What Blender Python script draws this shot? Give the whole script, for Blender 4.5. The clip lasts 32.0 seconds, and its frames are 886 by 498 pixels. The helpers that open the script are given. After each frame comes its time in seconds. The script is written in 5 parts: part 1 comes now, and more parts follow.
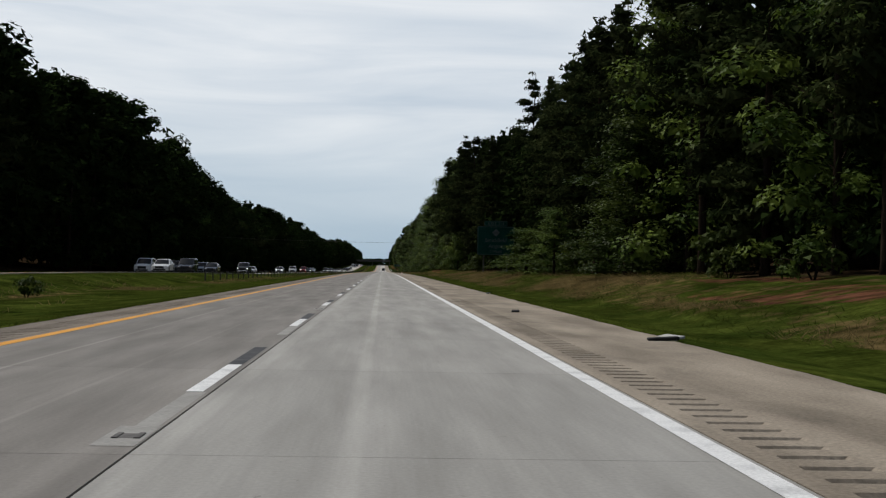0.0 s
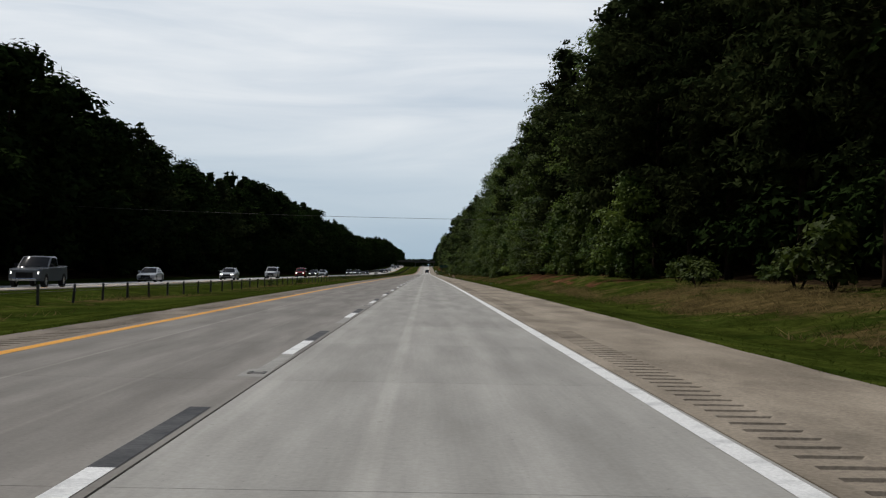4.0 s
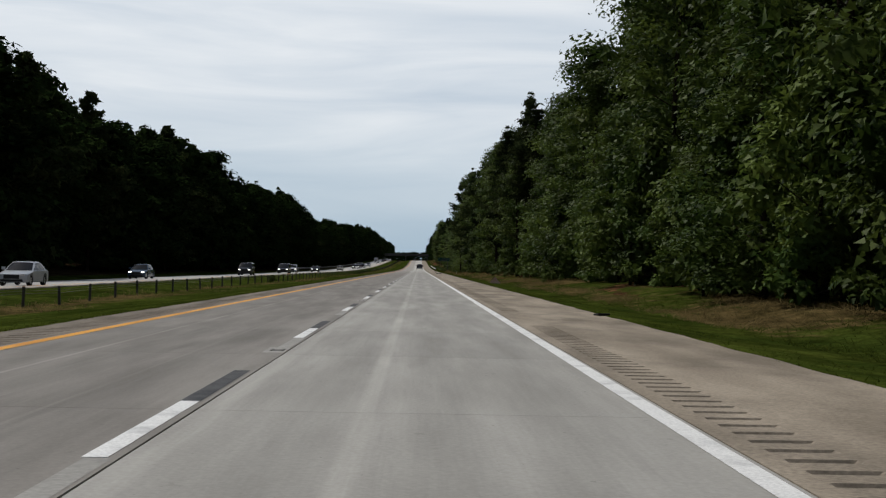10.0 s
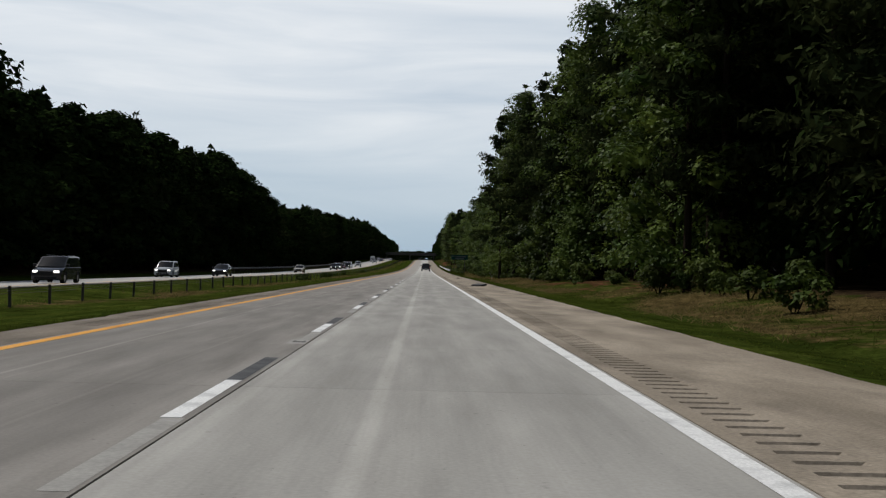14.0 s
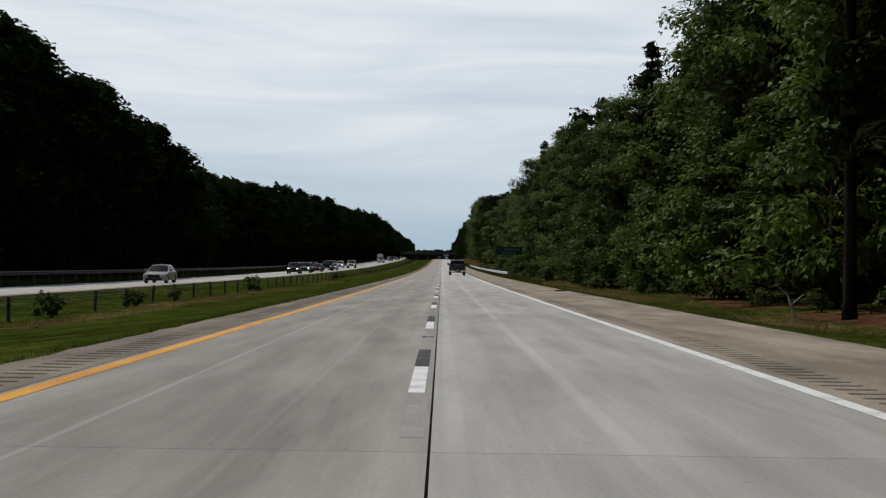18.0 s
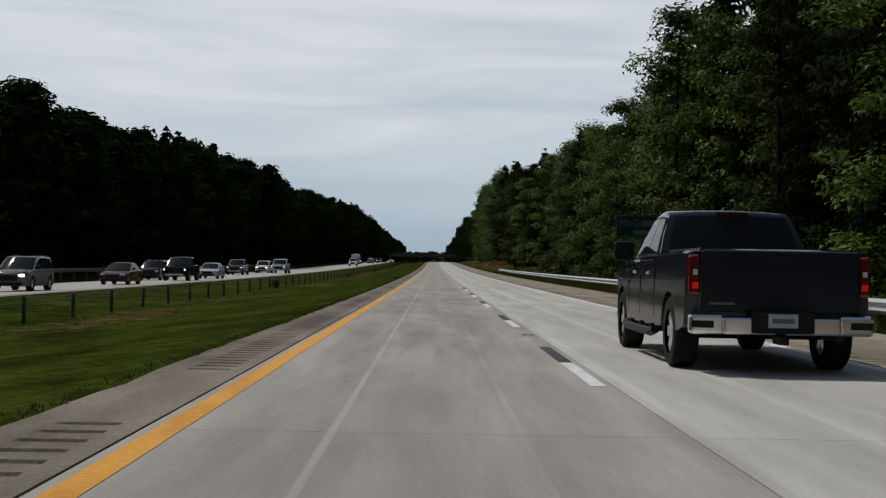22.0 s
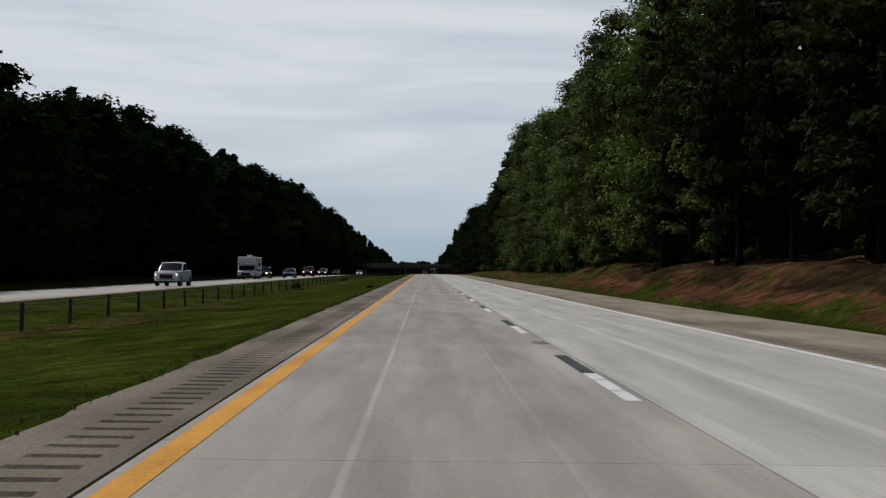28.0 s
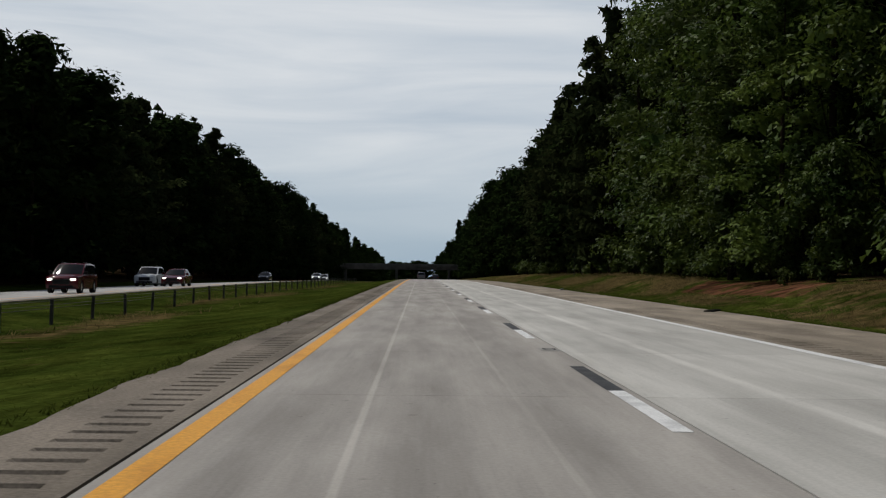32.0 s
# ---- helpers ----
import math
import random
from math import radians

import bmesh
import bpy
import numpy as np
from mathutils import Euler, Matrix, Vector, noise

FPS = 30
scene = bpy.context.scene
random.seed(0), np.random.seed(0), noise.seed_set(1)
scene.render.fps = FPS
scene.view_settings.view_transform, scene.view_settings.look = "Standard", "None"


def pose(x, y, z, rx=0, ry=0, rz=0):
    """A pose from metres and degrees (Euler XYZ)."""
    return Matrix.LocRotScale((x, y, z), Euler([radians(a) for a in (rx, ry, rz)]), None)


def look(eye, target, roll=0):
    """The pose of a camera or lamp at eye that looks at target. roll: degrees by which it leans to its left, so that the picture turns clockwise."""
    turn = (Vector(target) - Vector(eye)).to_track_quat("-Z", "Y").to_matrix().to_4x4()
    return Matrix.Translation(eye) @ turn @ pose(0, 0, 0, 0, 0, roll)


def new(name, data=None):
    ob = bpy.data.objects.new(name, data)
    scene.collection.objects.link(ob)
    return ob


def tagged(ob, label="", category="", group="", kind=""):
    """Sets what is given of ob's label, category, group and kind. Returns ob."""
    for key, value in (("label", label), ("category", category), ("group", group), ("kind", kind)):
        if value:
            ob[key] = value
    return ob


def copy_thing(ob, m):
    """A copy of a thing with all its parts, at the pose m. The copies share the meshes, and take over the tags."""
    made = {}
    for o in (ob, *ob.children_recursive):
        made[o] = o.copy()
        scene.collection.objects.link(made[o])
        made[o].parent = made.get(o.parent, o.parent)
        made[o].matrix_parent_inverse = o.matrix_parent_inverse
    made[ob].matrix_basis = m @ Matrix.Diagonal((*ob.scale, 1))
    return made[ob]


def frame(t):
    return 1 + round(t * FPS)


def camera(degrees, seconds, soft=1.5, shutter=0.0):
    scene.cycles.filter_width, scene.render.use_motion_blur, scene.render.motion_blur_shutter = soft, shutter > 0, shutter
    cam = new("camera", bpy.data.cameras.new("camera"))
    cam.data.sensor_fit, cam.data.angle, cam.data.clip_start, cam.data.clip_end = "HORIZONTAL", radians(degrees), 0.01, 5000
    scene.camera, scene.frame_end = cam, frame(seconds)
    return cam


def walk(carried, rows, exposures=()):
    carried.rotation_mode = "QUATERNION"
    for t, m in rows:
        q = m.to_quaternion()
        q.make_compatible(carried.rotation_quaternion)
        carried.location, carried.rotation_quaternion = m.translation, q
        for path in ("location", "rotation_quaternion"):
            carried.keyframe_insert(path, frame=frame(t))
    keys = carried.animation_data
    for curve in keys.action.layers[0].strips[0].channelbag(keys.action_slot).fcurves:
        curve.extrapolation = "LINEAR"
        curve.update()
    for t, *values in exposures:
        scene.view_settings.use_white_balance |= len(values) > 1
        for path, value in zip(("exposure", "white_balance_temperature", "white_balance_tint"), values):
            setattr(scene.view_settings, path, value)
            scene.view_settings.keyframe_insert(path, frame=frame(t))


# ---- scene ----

# ---- the road's long section: heights of the pavement along y ----
BENDS = ((100, 260, -2.2e-5), (660, 1080, 3.3e-5), (1230, 1430, -5.0e-5))


def slope(y):
    return sum(k * (min(max(y, a), b) - a) for a, b, k in BENDS)


def zr(y):
    z = 0.0
    for a, b, k in BENDS:
        u = min(max(y, a), b) - a
        z += 0.5 * k * u * u + (k * (b - a) * (y - b) if y > b else 0.0)
    return z


# ---- camera: seconds, across, along, pitch, lean, turn ----
EYE = 1.103
PATH = [
    (0.0, 1.44, -11.09, 0.84, -1.12, -2.70),
    (1.0, 1.77, 25.69, 0.76, -1.42, -1.65),
    (2.0, 1.82, 59.69, 0.90, -1.61, -1.22),
    (3.0, 1.69, 95.06, 0.77, -1.22, -0.81),
    (3.5, 1.62, 112.53, 0.89, -1.15, -0.70),
    (5.5, 1.54, 184.28, 0.94, -0.89, -1.00),
    (6.0, 1.54, 202.27, 0.92, -0.83, -0.96),
    (7.0, 1.56, 238.57, 1.02, -0.99, -1.21),
    (8.0, 1.59, 274.06, 1.09, -1.21, -1.28),
    (9.0, 1.64, 310.27, 0.99, -1.05, -1.08),
    (10.0, 1.65, 346.32, 0.84, -1.13, -1.09),
    (11.0, 1.67, 382.45, 0.93, -1.08, -1.03),
    (12.0, 1.67, 418.30, 0.89, -1.41, -1.02),
    (13.0, 1.65, 454.35, 0.91, -1.44, -1.00),
    (14.0, 1.62, 490.75, 0.87, -1.42, -0.84),
    (14.5, 1.56, 508.50, 0.90, -1.35, -0.78),
    (16.5, 0.87, 581.51, 0.98, -1.07, -0.25),
    (17.0, 0.60, 598.24, 0.90, -1.00, -0.20),
    (18.0, 0.06, 634.81, 0.88, -0.86, -0.06),
    (19.0, -0.51, 671.59, 0.85, -0.85, -0.10),
    (20.0, -1.01, 708.43, 0.88, -0.88, -0.15),
    (21.0, -1.34, 744.33, 0.93, -0.89, -0.19),
    (22.0, -1.74, 780.26, 0.83, -1.03, -0.41),
    (23.0, -2.00, 817.18, 0.80, -1.11, -0.63),
    (24.0, -2.05, 853.14, 0.76, -0.76, -0.91),
    (25.0, -2.01, 890.35, 0.92, -0.94, -0.77),
    (25.5, -1.99, 908.85, 0.91, -0.90, -0.84),
    (27.5, -2.00, 982.76, 0.89, -0.75, -0.84),
    (28.0, -1.98, 1000.79, 1.00, -0.71, -0.84),
    (29.0, -2.00, 1038.23, 0.91, -0.88, -0.70),
    (30.0, -2.01, 1074.98, 0.89, -0.73, -0.76),
    (31.0, -2.04, 1112.03, 0.91, -0.72, -0.89),
    (32.0, -1.98, 1149.36, 0.95, -0.62, -1.03),
]
cam = camera(38.1, 32.0, soft=1.25)
walk(cam, [(t, pose(x, y, zr(y) + EYE, 90 + p + math.degrees(slope(y + 16)), r, w)) for t, x, y, p, r, w in PATH],
     exposures=((0, 0.0), (20, 0.0), (21, -0.21), (32, -0.21)))

# ---- world, sun, exposure ----
scene.view_settings.exposure = 0.0
SUN_WAY = Vector((0.52, -0.42, -1.0)).normalized()
world = bpy.data.worlds.new("sky")
scene.world = world
world.use_nodes = True
wn, wl = world.node_tree.nodes, world.node_tree.links
wn.clear()
w_out = wn.new("ShaderNodeOutputWorld")
w_bg = wn.new("ShaderNodeBackground")
w_sky = wn.new("ShaderNodeTexSky")
w_sky.sky_type = "NISHITA"
w_sky.sun_disc = False
w_sky.sun_elevation = math.asin(-SUN_WAY.z)
w_sky.sun_rotation = math.atan2(-SUN_WAY.x, -SUN_WAY.y)
w_gain = wn.new("ShaderNodeMix")
w_gain.data_type = "RGBA"
w_gain.blend_type = "MULTIPLY"
w_gain.inputs[0].default_value = 1.0
w_gain.inputs[7].default_value = (0.07, 0.07, 0.07, 1)
wl.new(w_sky.outputs[0], w_gain.inputs[6])
# thin high cloud in long streaks
w_tc = wn.new("ShaderNodeTexCoord")
w_map = wn.new("ShaderNodeMapping")
w_map.inputs["Scale"].default_value = (2.0, 2.0, 14.0)
wl.new(w_tc.outputs["Generated"], w_map.inputs[0])
w_noise = wn.new("ShaderNodeTexNoise")
w_noise.inputs["Scale"].default_value = 2.0
w_noise.inputs["Detail"].default_value = 7.0
w_noise.inputs["Roughness"].default_value = 0.52
w_noise.inputs["Distortion"].default_value = 0.5
wl.new(w_map.outputs[0], w_noise.inputs[0])
w_ramp = wn.new("ShaderNodeValToRGB")
w_ramp.color_ramp.elements[0].position, w_ramp.color_ramp.elements[0].color = 0.27, (0.55, 0.632, 0.725, 1)
w_ramp.color_ramp.elements[1].position, w_ramp.color_ramp.elements[1].color = 0.66, (0.835, 0.87, 0.905, 1)
wl.new(w_noise.outputs["Fac"], w_ramp.inputs[0])
w_sep = wn.new("ShaderNodeSeparateXYZ")
wl.new(w_tc.outputs["Generated"], w_sep.inputs[0])
w_low = wn.new("ShaderNodeMapRange")
w_low.inputs[1].default_value, w_low.inputs[2].default_value = -0.01, 0.12
w_low.inputs[3].default_value, w_low.inputs[4].default_value = 0.0, 1.0
wl.new(w_sep.outputs[2], w_low.inputs[0])
w_haze = wn.new("ShaderNodeMix")
w_haze.data_type = "RGBA"
w_haze.inputs[6].default_value = (0.34, 0.48, 0.61, 1)
wl.new(w_low.outputs[0], w_haze.inputs[0])
wl.new(w_ramp.outputs[0], w_haze.inputs[7])
w_mix = wn.new("ShaderNodeMix")
w_mix.data_type = "RGBA"
w_high = wn.new("ShaderNodeMapRange")
w_high.interpolation_type = "SMOOTHSTEP"
w_high.inputs[1].default_value, w_high.inputs[2].default_value = 0.16, 0.62
w_high.inputs[3].default_value, w_high.inputs[4].default_value = 0.9, 0.16
wl.new(w_sep.outputs[2], w_high.inputs[0])
wl.new(w_high.outputs[0], w_mix.inputs[0])
wl.new(w_gain.outputs[2], w_mix.inputs[6])
w_side = wn.new("ShaderNodeMapRange")
w_side.interpolation_type = "SMOOTHSTEP"
w_side.inputs[1].default_value, w_side.inputs[2].default_value = -0.5, 0.85
w_side.inputs[3].default_value, w_side.inputs[4].default_value = 0.36, 1.0
wl.new(w_sep.outputs[1], w_side.inputs[0])
w_dim = wn.new("ShaderNodeVectorMath")
w_dim.operation = "SCALE"
wl.new(w_haze.outputs[2], w_dim.inputs[0])
wl.new(w_side.outputs[0], w_dim.inputs["Scale"])
wl.new(w_dim.outputs[0], w_mix.inputs[7])
wl.new(w_mix.outputs[2], w_bg.inputs[0])
w_bg.inputs[1].default_value = 1.0
wl.new(w_bg.outputs[0], w_out.inputs[0])
sun = new("sun", bpy.data.lights.new("sun", "SUN"))
sun.data.energy, sun.data.angle, sun.data.color = 2.7, radians(0.6), (1.0, 0.96, 0.90)
sun.matrix_world = look((0, 600, 300), Vector((0, 600, 300)) + SUN_WAY)


# ---- materials ----
def mat(name, a, b, scale=3.0, rough=0.8, bump=0.0, stretch=(1, 1, 1), metal=0.0, grain=0.12, coat=0.0,
        spec=0.12, lo=0.35, hi=0.65, per_piece=0.0, translucent=0.0, fine=9.0):
    m = bpy.data.materials.new(name)
    if coat or metal:
        spec = 0.5
    m.use_nodes = True
    n, l = m.node_tree.nodes, m.node_tree.links
    bsdf = n["Principled BSDF"]
    tc = n.new("ShaderNodeTexCoord")
    geo = n.new("ShaderNodeNewGeometry")
    mp = n.new("ShaderNodeMapping")
    mp.inputs["Scale"].default_value = stretch
    l.new(geo.outputs["Position"], mp.inputs[0])
    t1 = n.new("ShaderNodeTexNoise")
    t1.inputs["Scale"].default_value = scale
    t1.inputs["Detail"].default_value = 5
    l.new(mp.outputs[0], t1.inputs[0])
    ramp = n.new("ShaderNodeValToRGB")
    ramp.color_ramp.elements[0].position, ramp.color_ramp.elements[0].color = lo, (*a, 1)
    ramp.color_ramp.elements[1].position, ramp.color_ramp.elements[1].color = hi, (*b, 1)
    l.new(t1.outputs["Fac"], ramp.inputs[0])
    t2 = n.new("ShaderNodeTexNoise")
    t2.inputs["Scale"].default_value = scale * fine
    t2.inputs["Detail"].default_value = 3
    l.new(geo.outputs["Position"], t2.inputs[0])
    rng = n.new("ShaderNodeMapRange")
    rng.inputs[1].default_value, rng.inputs[2].default_value = 0.3, 0.7
    rng.inputs[3].default_value, rng.inputs[4].default_value = 1 - grain, 1 + grain
    l.new(t2.outputs["Fac"], rng.inputs[0])
    mul = n.new("ShaderNodeVectorMath")
    mul.operation = "SCALE"
    l.new(ramp.outputs[0], mul.inputs[0])
    last = rng.outputs[0]
    if per_piece:
        oi = n.new("ShaderNodeObjectInfo")
        pr = n.new("ShaderNodeMapRange")
        pr.inputs[3].default_value, pr.inputs[4].default_value = 1 - per_piece, 1 + per_piece
        l.new(oi.outputs["Random"], pr.inputs[0])
        mm = n.new("ShaderNodeMath")
        mm.operation = "MULTIPLY"
        l.new(last, mm.inputs[0])
        l.new(pr.outputs[0], mm.inputs[1])
        last = mm.outputs[0]
    l.new(last, mul.inputs["Scale"])
    l.new(mul.outputs[0], bsdf.inputs["Base Color"])
    bsdf.inputs["Roughness"].default_value = rough
    bsdf.inputs["Metallic"].default_value = metal
    bsdf.inputs["Coat Weight"].default_value = coat
    bsdf.inputs["Specular IOR Level"].default_value = spec
    if bump:
        bp = n.new("ShaderNodeBump")
        bp.inputs["Strength"].default_value = bump
        bp.inputs["Distance"].default_value = 0.02
        l.new(t2.outputs["Fac"], bp.inputs["Height"])
        l.new(bp.outputs[0], bsdf.inputs["Normal"])
    if translucent:
        tr = n.new("ShaderNodeBsdfTranslucent")
        l.new(mul.outputs[0], tr.inputs[0])
        ms = n.new("ShaderNodeMixShader")
        ms.inputs[0].default_value = translucent
        l.new(bsdf.outputs[0], ms.inputs[1])
        l.new(tr.outputs[0], ms.inputs[2])
        l.new(ms.outputs[0], n["Material Output"].inputs[0])
    return m


def glow(name, colour, strength):
    m = mat(name, colour, colour, rough=0.2, grain=0.0)
    b = m.node_tree.nodes["Principled BSDF"]
    b.inputs["Emission Color"].default_value = (*colour, 1)
    b.inputs["Emission Strength"].default_value = strength
    return m


def band_mat(m, bands):
    """Long wear marks that run with the traffic: (across, half width, gain) multiplied into the base colour."""
    n, l = m.node_tree.nodes, m.node_tree.links
    bsdf = n["Principled BSDF"]
    src = bsdf.inputs["Base Color"].links[0].from_socket
    geo = n.new("ShaderNodeNewGeometry")
    sep = n.new("ShaderNodeSeparateXYZ")
    l.new(geo.outputs["Position"], sep.inputs[0])
    wob = n.new("ShaderNodeTexNoise")
    wob.inputs["Scale"].default_value = 0.35
    l.new(geo.outputs["Position"], wob.inputs[0])
    for across, half, gain in bands:
        a = n.new("ShaderNodeMath")
        a.operation = "SUBTRACT"
        l.new(sep.outputs[0], a.inputs[0])
        a.inputs[1].default_value = across
        b = n.new("ShaderNodeMath")
        b.operation = "ABSOLUTE"
        l.new(a.outputs[0], b.inputs[0])
        c = n.new("ShaderNodeMapRange")
        c.interpolation_type = "SMOOTHSTEP"
        c.inputs[1].default_value, c.inputs[2].default_value = half * 0.3, half
        c.inputs[3].default_value, c.inputs[4].default_value = 1.0, 0.0
        l.new(b.outputs[0], c.inputs[0])
        d = n.new("ShaderNodeMath")
        d.operation = "MULTIPLY"
        l.new(c.outputs[0], d.inputs[0])
        l.new(wob.outputs["Fac"], d.inputs[1])
        e = n.new("ShaderNodeMath")
        e.operation = "MULTIPLY_ADD"
        l.new(d.outputs[0], e.inputs[0])
        e.inputs[1].default_value = (gain - 1) * 2
        e.inputs[2].default_value = 1.0
        f = n.new("ShaderNodeVectorMath")
        f.operation = "SCALE"
        l.new(src, f.inputs[0])
        l.new(e.outputs[0], f.inputs["Scale"])
        src = f.outputs[0]
    l.new(src, bsdf.inputs["Base Color"])
    return m


FINE_EARLY = ((-2.40, 0.04, 1.28), (-1.13, 0.035, 1.11), (1.27, 0.11, 1.16))
FINE_LATE = ((-2.40, 0.045, 1.22),)
WEAR = ((-1.83, 1.9, 0.96), (-0.9, 0.45, 0.93), (-2.75, 0.6, 0.95), (0.9, 0.5, 0.93), (2.75, 0.5, 0.93),
        (-1.85, 0.3, 0.94), (1.85, 0.35, 0.92), (-0.3, 0.2, 1.08), (0.16, 0.1, 1.1))


def streaks(m, stretch, scale, lo, hi, p0=0.35, p1=0.6, detail=6):
    """Multiplies uneven stains, drawn out by the stretch, into the base colour."""
    n, l = m.node_tree.nodes, m.node_tree.links
    bsdf = n["Principled BSDF"]
    src = bsdf.inputs["Base Color"].links[0].from_socket
    geo = n.new("ShaderNodeNewGeometry")
    mp = n.new("ShaderNodeMapping")
    mp.inputs["Scale"].default_value = stretch
    l.new(geo.outputs["Position"], mp.inputs[0])
    t = n.new("ShaderNodeTexNoise")
    t.inputs["Scale"].default_value = scale
    t.inputs["Detail"].default_value = detail
    t.inputs["Roughness"].default_value = 0.62
    l.new(mp.outputs[0], t.inputs[0])
    r = n.new("ShaderNodeMapRange")
    r.inputs[1].default_value, r.inputs[2].default_value = p0, p1
    r.inputs[3].default_value, r.inputs[4].default_value = lo, hi
    l.new(t.outputs["Fac"], r.inputs[0])
    v = n.new("ShaderNodeVectorMath")
    v.operation = "SCALE"
    l.new(src, v.inputs[0])
    l.new(r.outputs[0], v.inputs["Scale"])
    l.new(v.outputs[0], bsdf.inputs["Base Color"])
    return m


def concrete(name, a, b, wear=0.95, fine_marks=FINE_EARLY):
    m = streaks(mat(name, a, b, 0.8, 0.8, 0.1, (2.6, 0.3, 1), per_piece=0.04, grain=0.07, fine=40, spec=0.06), (3.2, 0.3, 1), 0.9, wear, 1.03)
    m = streaks(m, (1.3, 1, 1), 4.0, 0.74, 1.0, 0.22, 0.31, 3)
    m = streaks(m, (30, 0.45, 1), 1.0, 0.975, 1.02, 0.35, 0.65, 3)
    m = streaks(m, (1, 0.8, 1), 13.0, 0.72, 1.0, 0.23, 0.29, 2)
    return band_mat(streaks(m, (2.6, 0.13, 1), 1.5, wear - 0.05, 1.0, 0.27, 0.42), fine_marks + WEAR)


def paler_along(m, y0, y1, gain):
    """The concrete grows paler along the road as the older pavement gives way to newer."""
    n, l = m.node_tree.nodes, m.node_tree.links
    bsdf = n["Principled BSDF"]
    src = bsdf.inputs["Base Color"].links[0].from_socket
    geo = n.new("ShaderNodeNewGeometry")
    sep = n.new("ShaderNodeSeparateXYZ")
    l.new(geo.outputs["Position"], sep.inputs[0])
    r = n.new("ShaderNodeMapRange")
    r.interpolation_type = "SMOOTHSTEP"
    r.inputs[1].default_value, r.inputs[2].default_value = y0, y1
    r.inputs[3].default_value, r.inputs[4].default_value = 1.0, gain
    l.new(sep.outputs[1], r.inputs[0])
    v = n.new("ShaderNodeVectorMath")
    v.operation = "SCALE"
    l.new(src, v.inputs[0])
    l.new(r.outputs[0], v.inputs["Scale"])
    l.new(v.outputs[0], bsdf.inputs["Base Color"])
    return m


# the lanes are of different ages: the passing lane starts out browner
CONCRETE_RIGHT = paler_along(concrete("near_lane_concrete", (0.285, 0.276, 0.252), (0.355, 0.345, 0.317)), 560, 840, 1.46)
CONCRETE_LEFT = paler_along(concrete("passing_lane_concrete", (0.190, 0.177, 0.159), (0.250, 0.235, 0.212), 0.92), 480, 800, 1.60)
CONCRETE_MID = concrete("far_lane_concrete", (0.288, 0.279, 0.253), (0.365, 0.353, 0.322), 0.95, FINE_LATE)
SHOULDER = mat("shoulder_concrete", (0.185, 0.155, 0.118), (0.315, 0.268, 0.208), 0.6, 0.85, 0.35, (1.6, 0.35, 1), grain=0.2, fine=44)
SHOULDER_L = mat("dirty_shoulder_concrete", (0.128, 0.108, 0.084), (0.228, 0.194, 0.154), 0.7, 0.88, 0.35, (1.6, 0.35, 1), grain=0.22, fine=40)
OPP = mat("far_concrete", (0.36, 0.35, 0.33), (0.44, 0.43, 0.41), 0.8, 0.8, 0.1, (2, 0.1, 1))
CRACK = mat("joint_filler", (0.02, 0.02, 0.02), (0.05, 0.045, 0.04), 2.0, 0.9)
WHITE = mat("white_road_paint", (0.50, 0.50, 0.49), (0.72, 0.72, 0.70), 2.5, 0.6, 0.15, grain=0.16, lo=0.3, hi=0.5, fine=18)
BLACK = mat("black_road_paint", (0.035, 0.036, 0.038), (0.075, 0.075, 0.075), 2.5, 0.7, 0.2, grain=0.2)
YELLOW = mat("yellow_road_paint", (0.52, 0.225, 0.022), (0.68, 0.32, 0.038), 1.5, 0.6, 0.15, (1, 0.3, 1), grain=0.15, lo=0.3, hi=0.5, fine=18)
GROUND = mat("roadside_soil_and_grass", (0.024, 0.036, 0.006), (0.046, 0.058, 0.010), 0.35, 0.95, 0.8, grain=0.35, fine=22, spec=0.0)
GRASS = mat("mown_grass_blades", (0.036, 0.053, 0.007), (0.066, 0.084, 0.012), 0.3, 0.8, grain=0.3, translucent=0.6, spec=0.0)
DRYGRASS = mat("dry_grass_blades", (0.10, 0.078, 0.030), (0.19, 0.142, 0.064), 0.4, 0.85, grain=0.3, translucent=0.6, spec=0.0)
WEED = mat("weed_blades", (0.032, 0.045, 0.007), (0.058, 0.072, 0.012), 0.5, 0.85, grain=0.3, translucent=0.6, spec=0.0)
BARK = mat("bark", (0.016, 0.012, 0.009), (0.034, 0.025, 0.018), 2.0, 0.95, 0.9, (3, 3, 0.6), grain=0.3, spec=0.0)
PINE = mat("pine_needles", (0.014, 0.022, 0.008), (0.036, 0.044, 0.016), 0.35, 0.75, grain=0.35, translucent=0.18, per_piece=0.4, spec=0.0)
LEAF = mat("broad_leaves", (0.032, 0.058, 0.011), (0.094, 0.126, 0.025), 0.30, 0.5, grain=0.4, translucent=0.25, per_piece=0.5, spec=0.05)
BRUSH = mat("roadside_brush_leaves", (0.030, 0.052, 0.008), (0.072, 0.095, 0.018), 0.5, 0.6, grain=0.35, translucent=0.25, per_piece=0.25, spec=0.06)
# darker leaf copy: the shade on far and inner woods is in its colour
SHADED_LEAF = mat("shaded_leaves", (0.009, 0.017, 0.005), (0.020, 0.032, 0.009), 0.12, 0.8, grain=0.35, translucent=0.1, per_piece=0.2, spec=0.0)
STEEL = mat("galvanised_steel", (0.44, 0.44, 0.43), (0.56, 0.56, 0.54), 1.5, 0.42, 0.1, metal=0.6, grain=0.12)
POST = mat("weathered_steel_post", (0.05, 0.045, 0.04), (0.10, 0.09, 0.08), 3, 0.7, 0.2, metal=0.3)
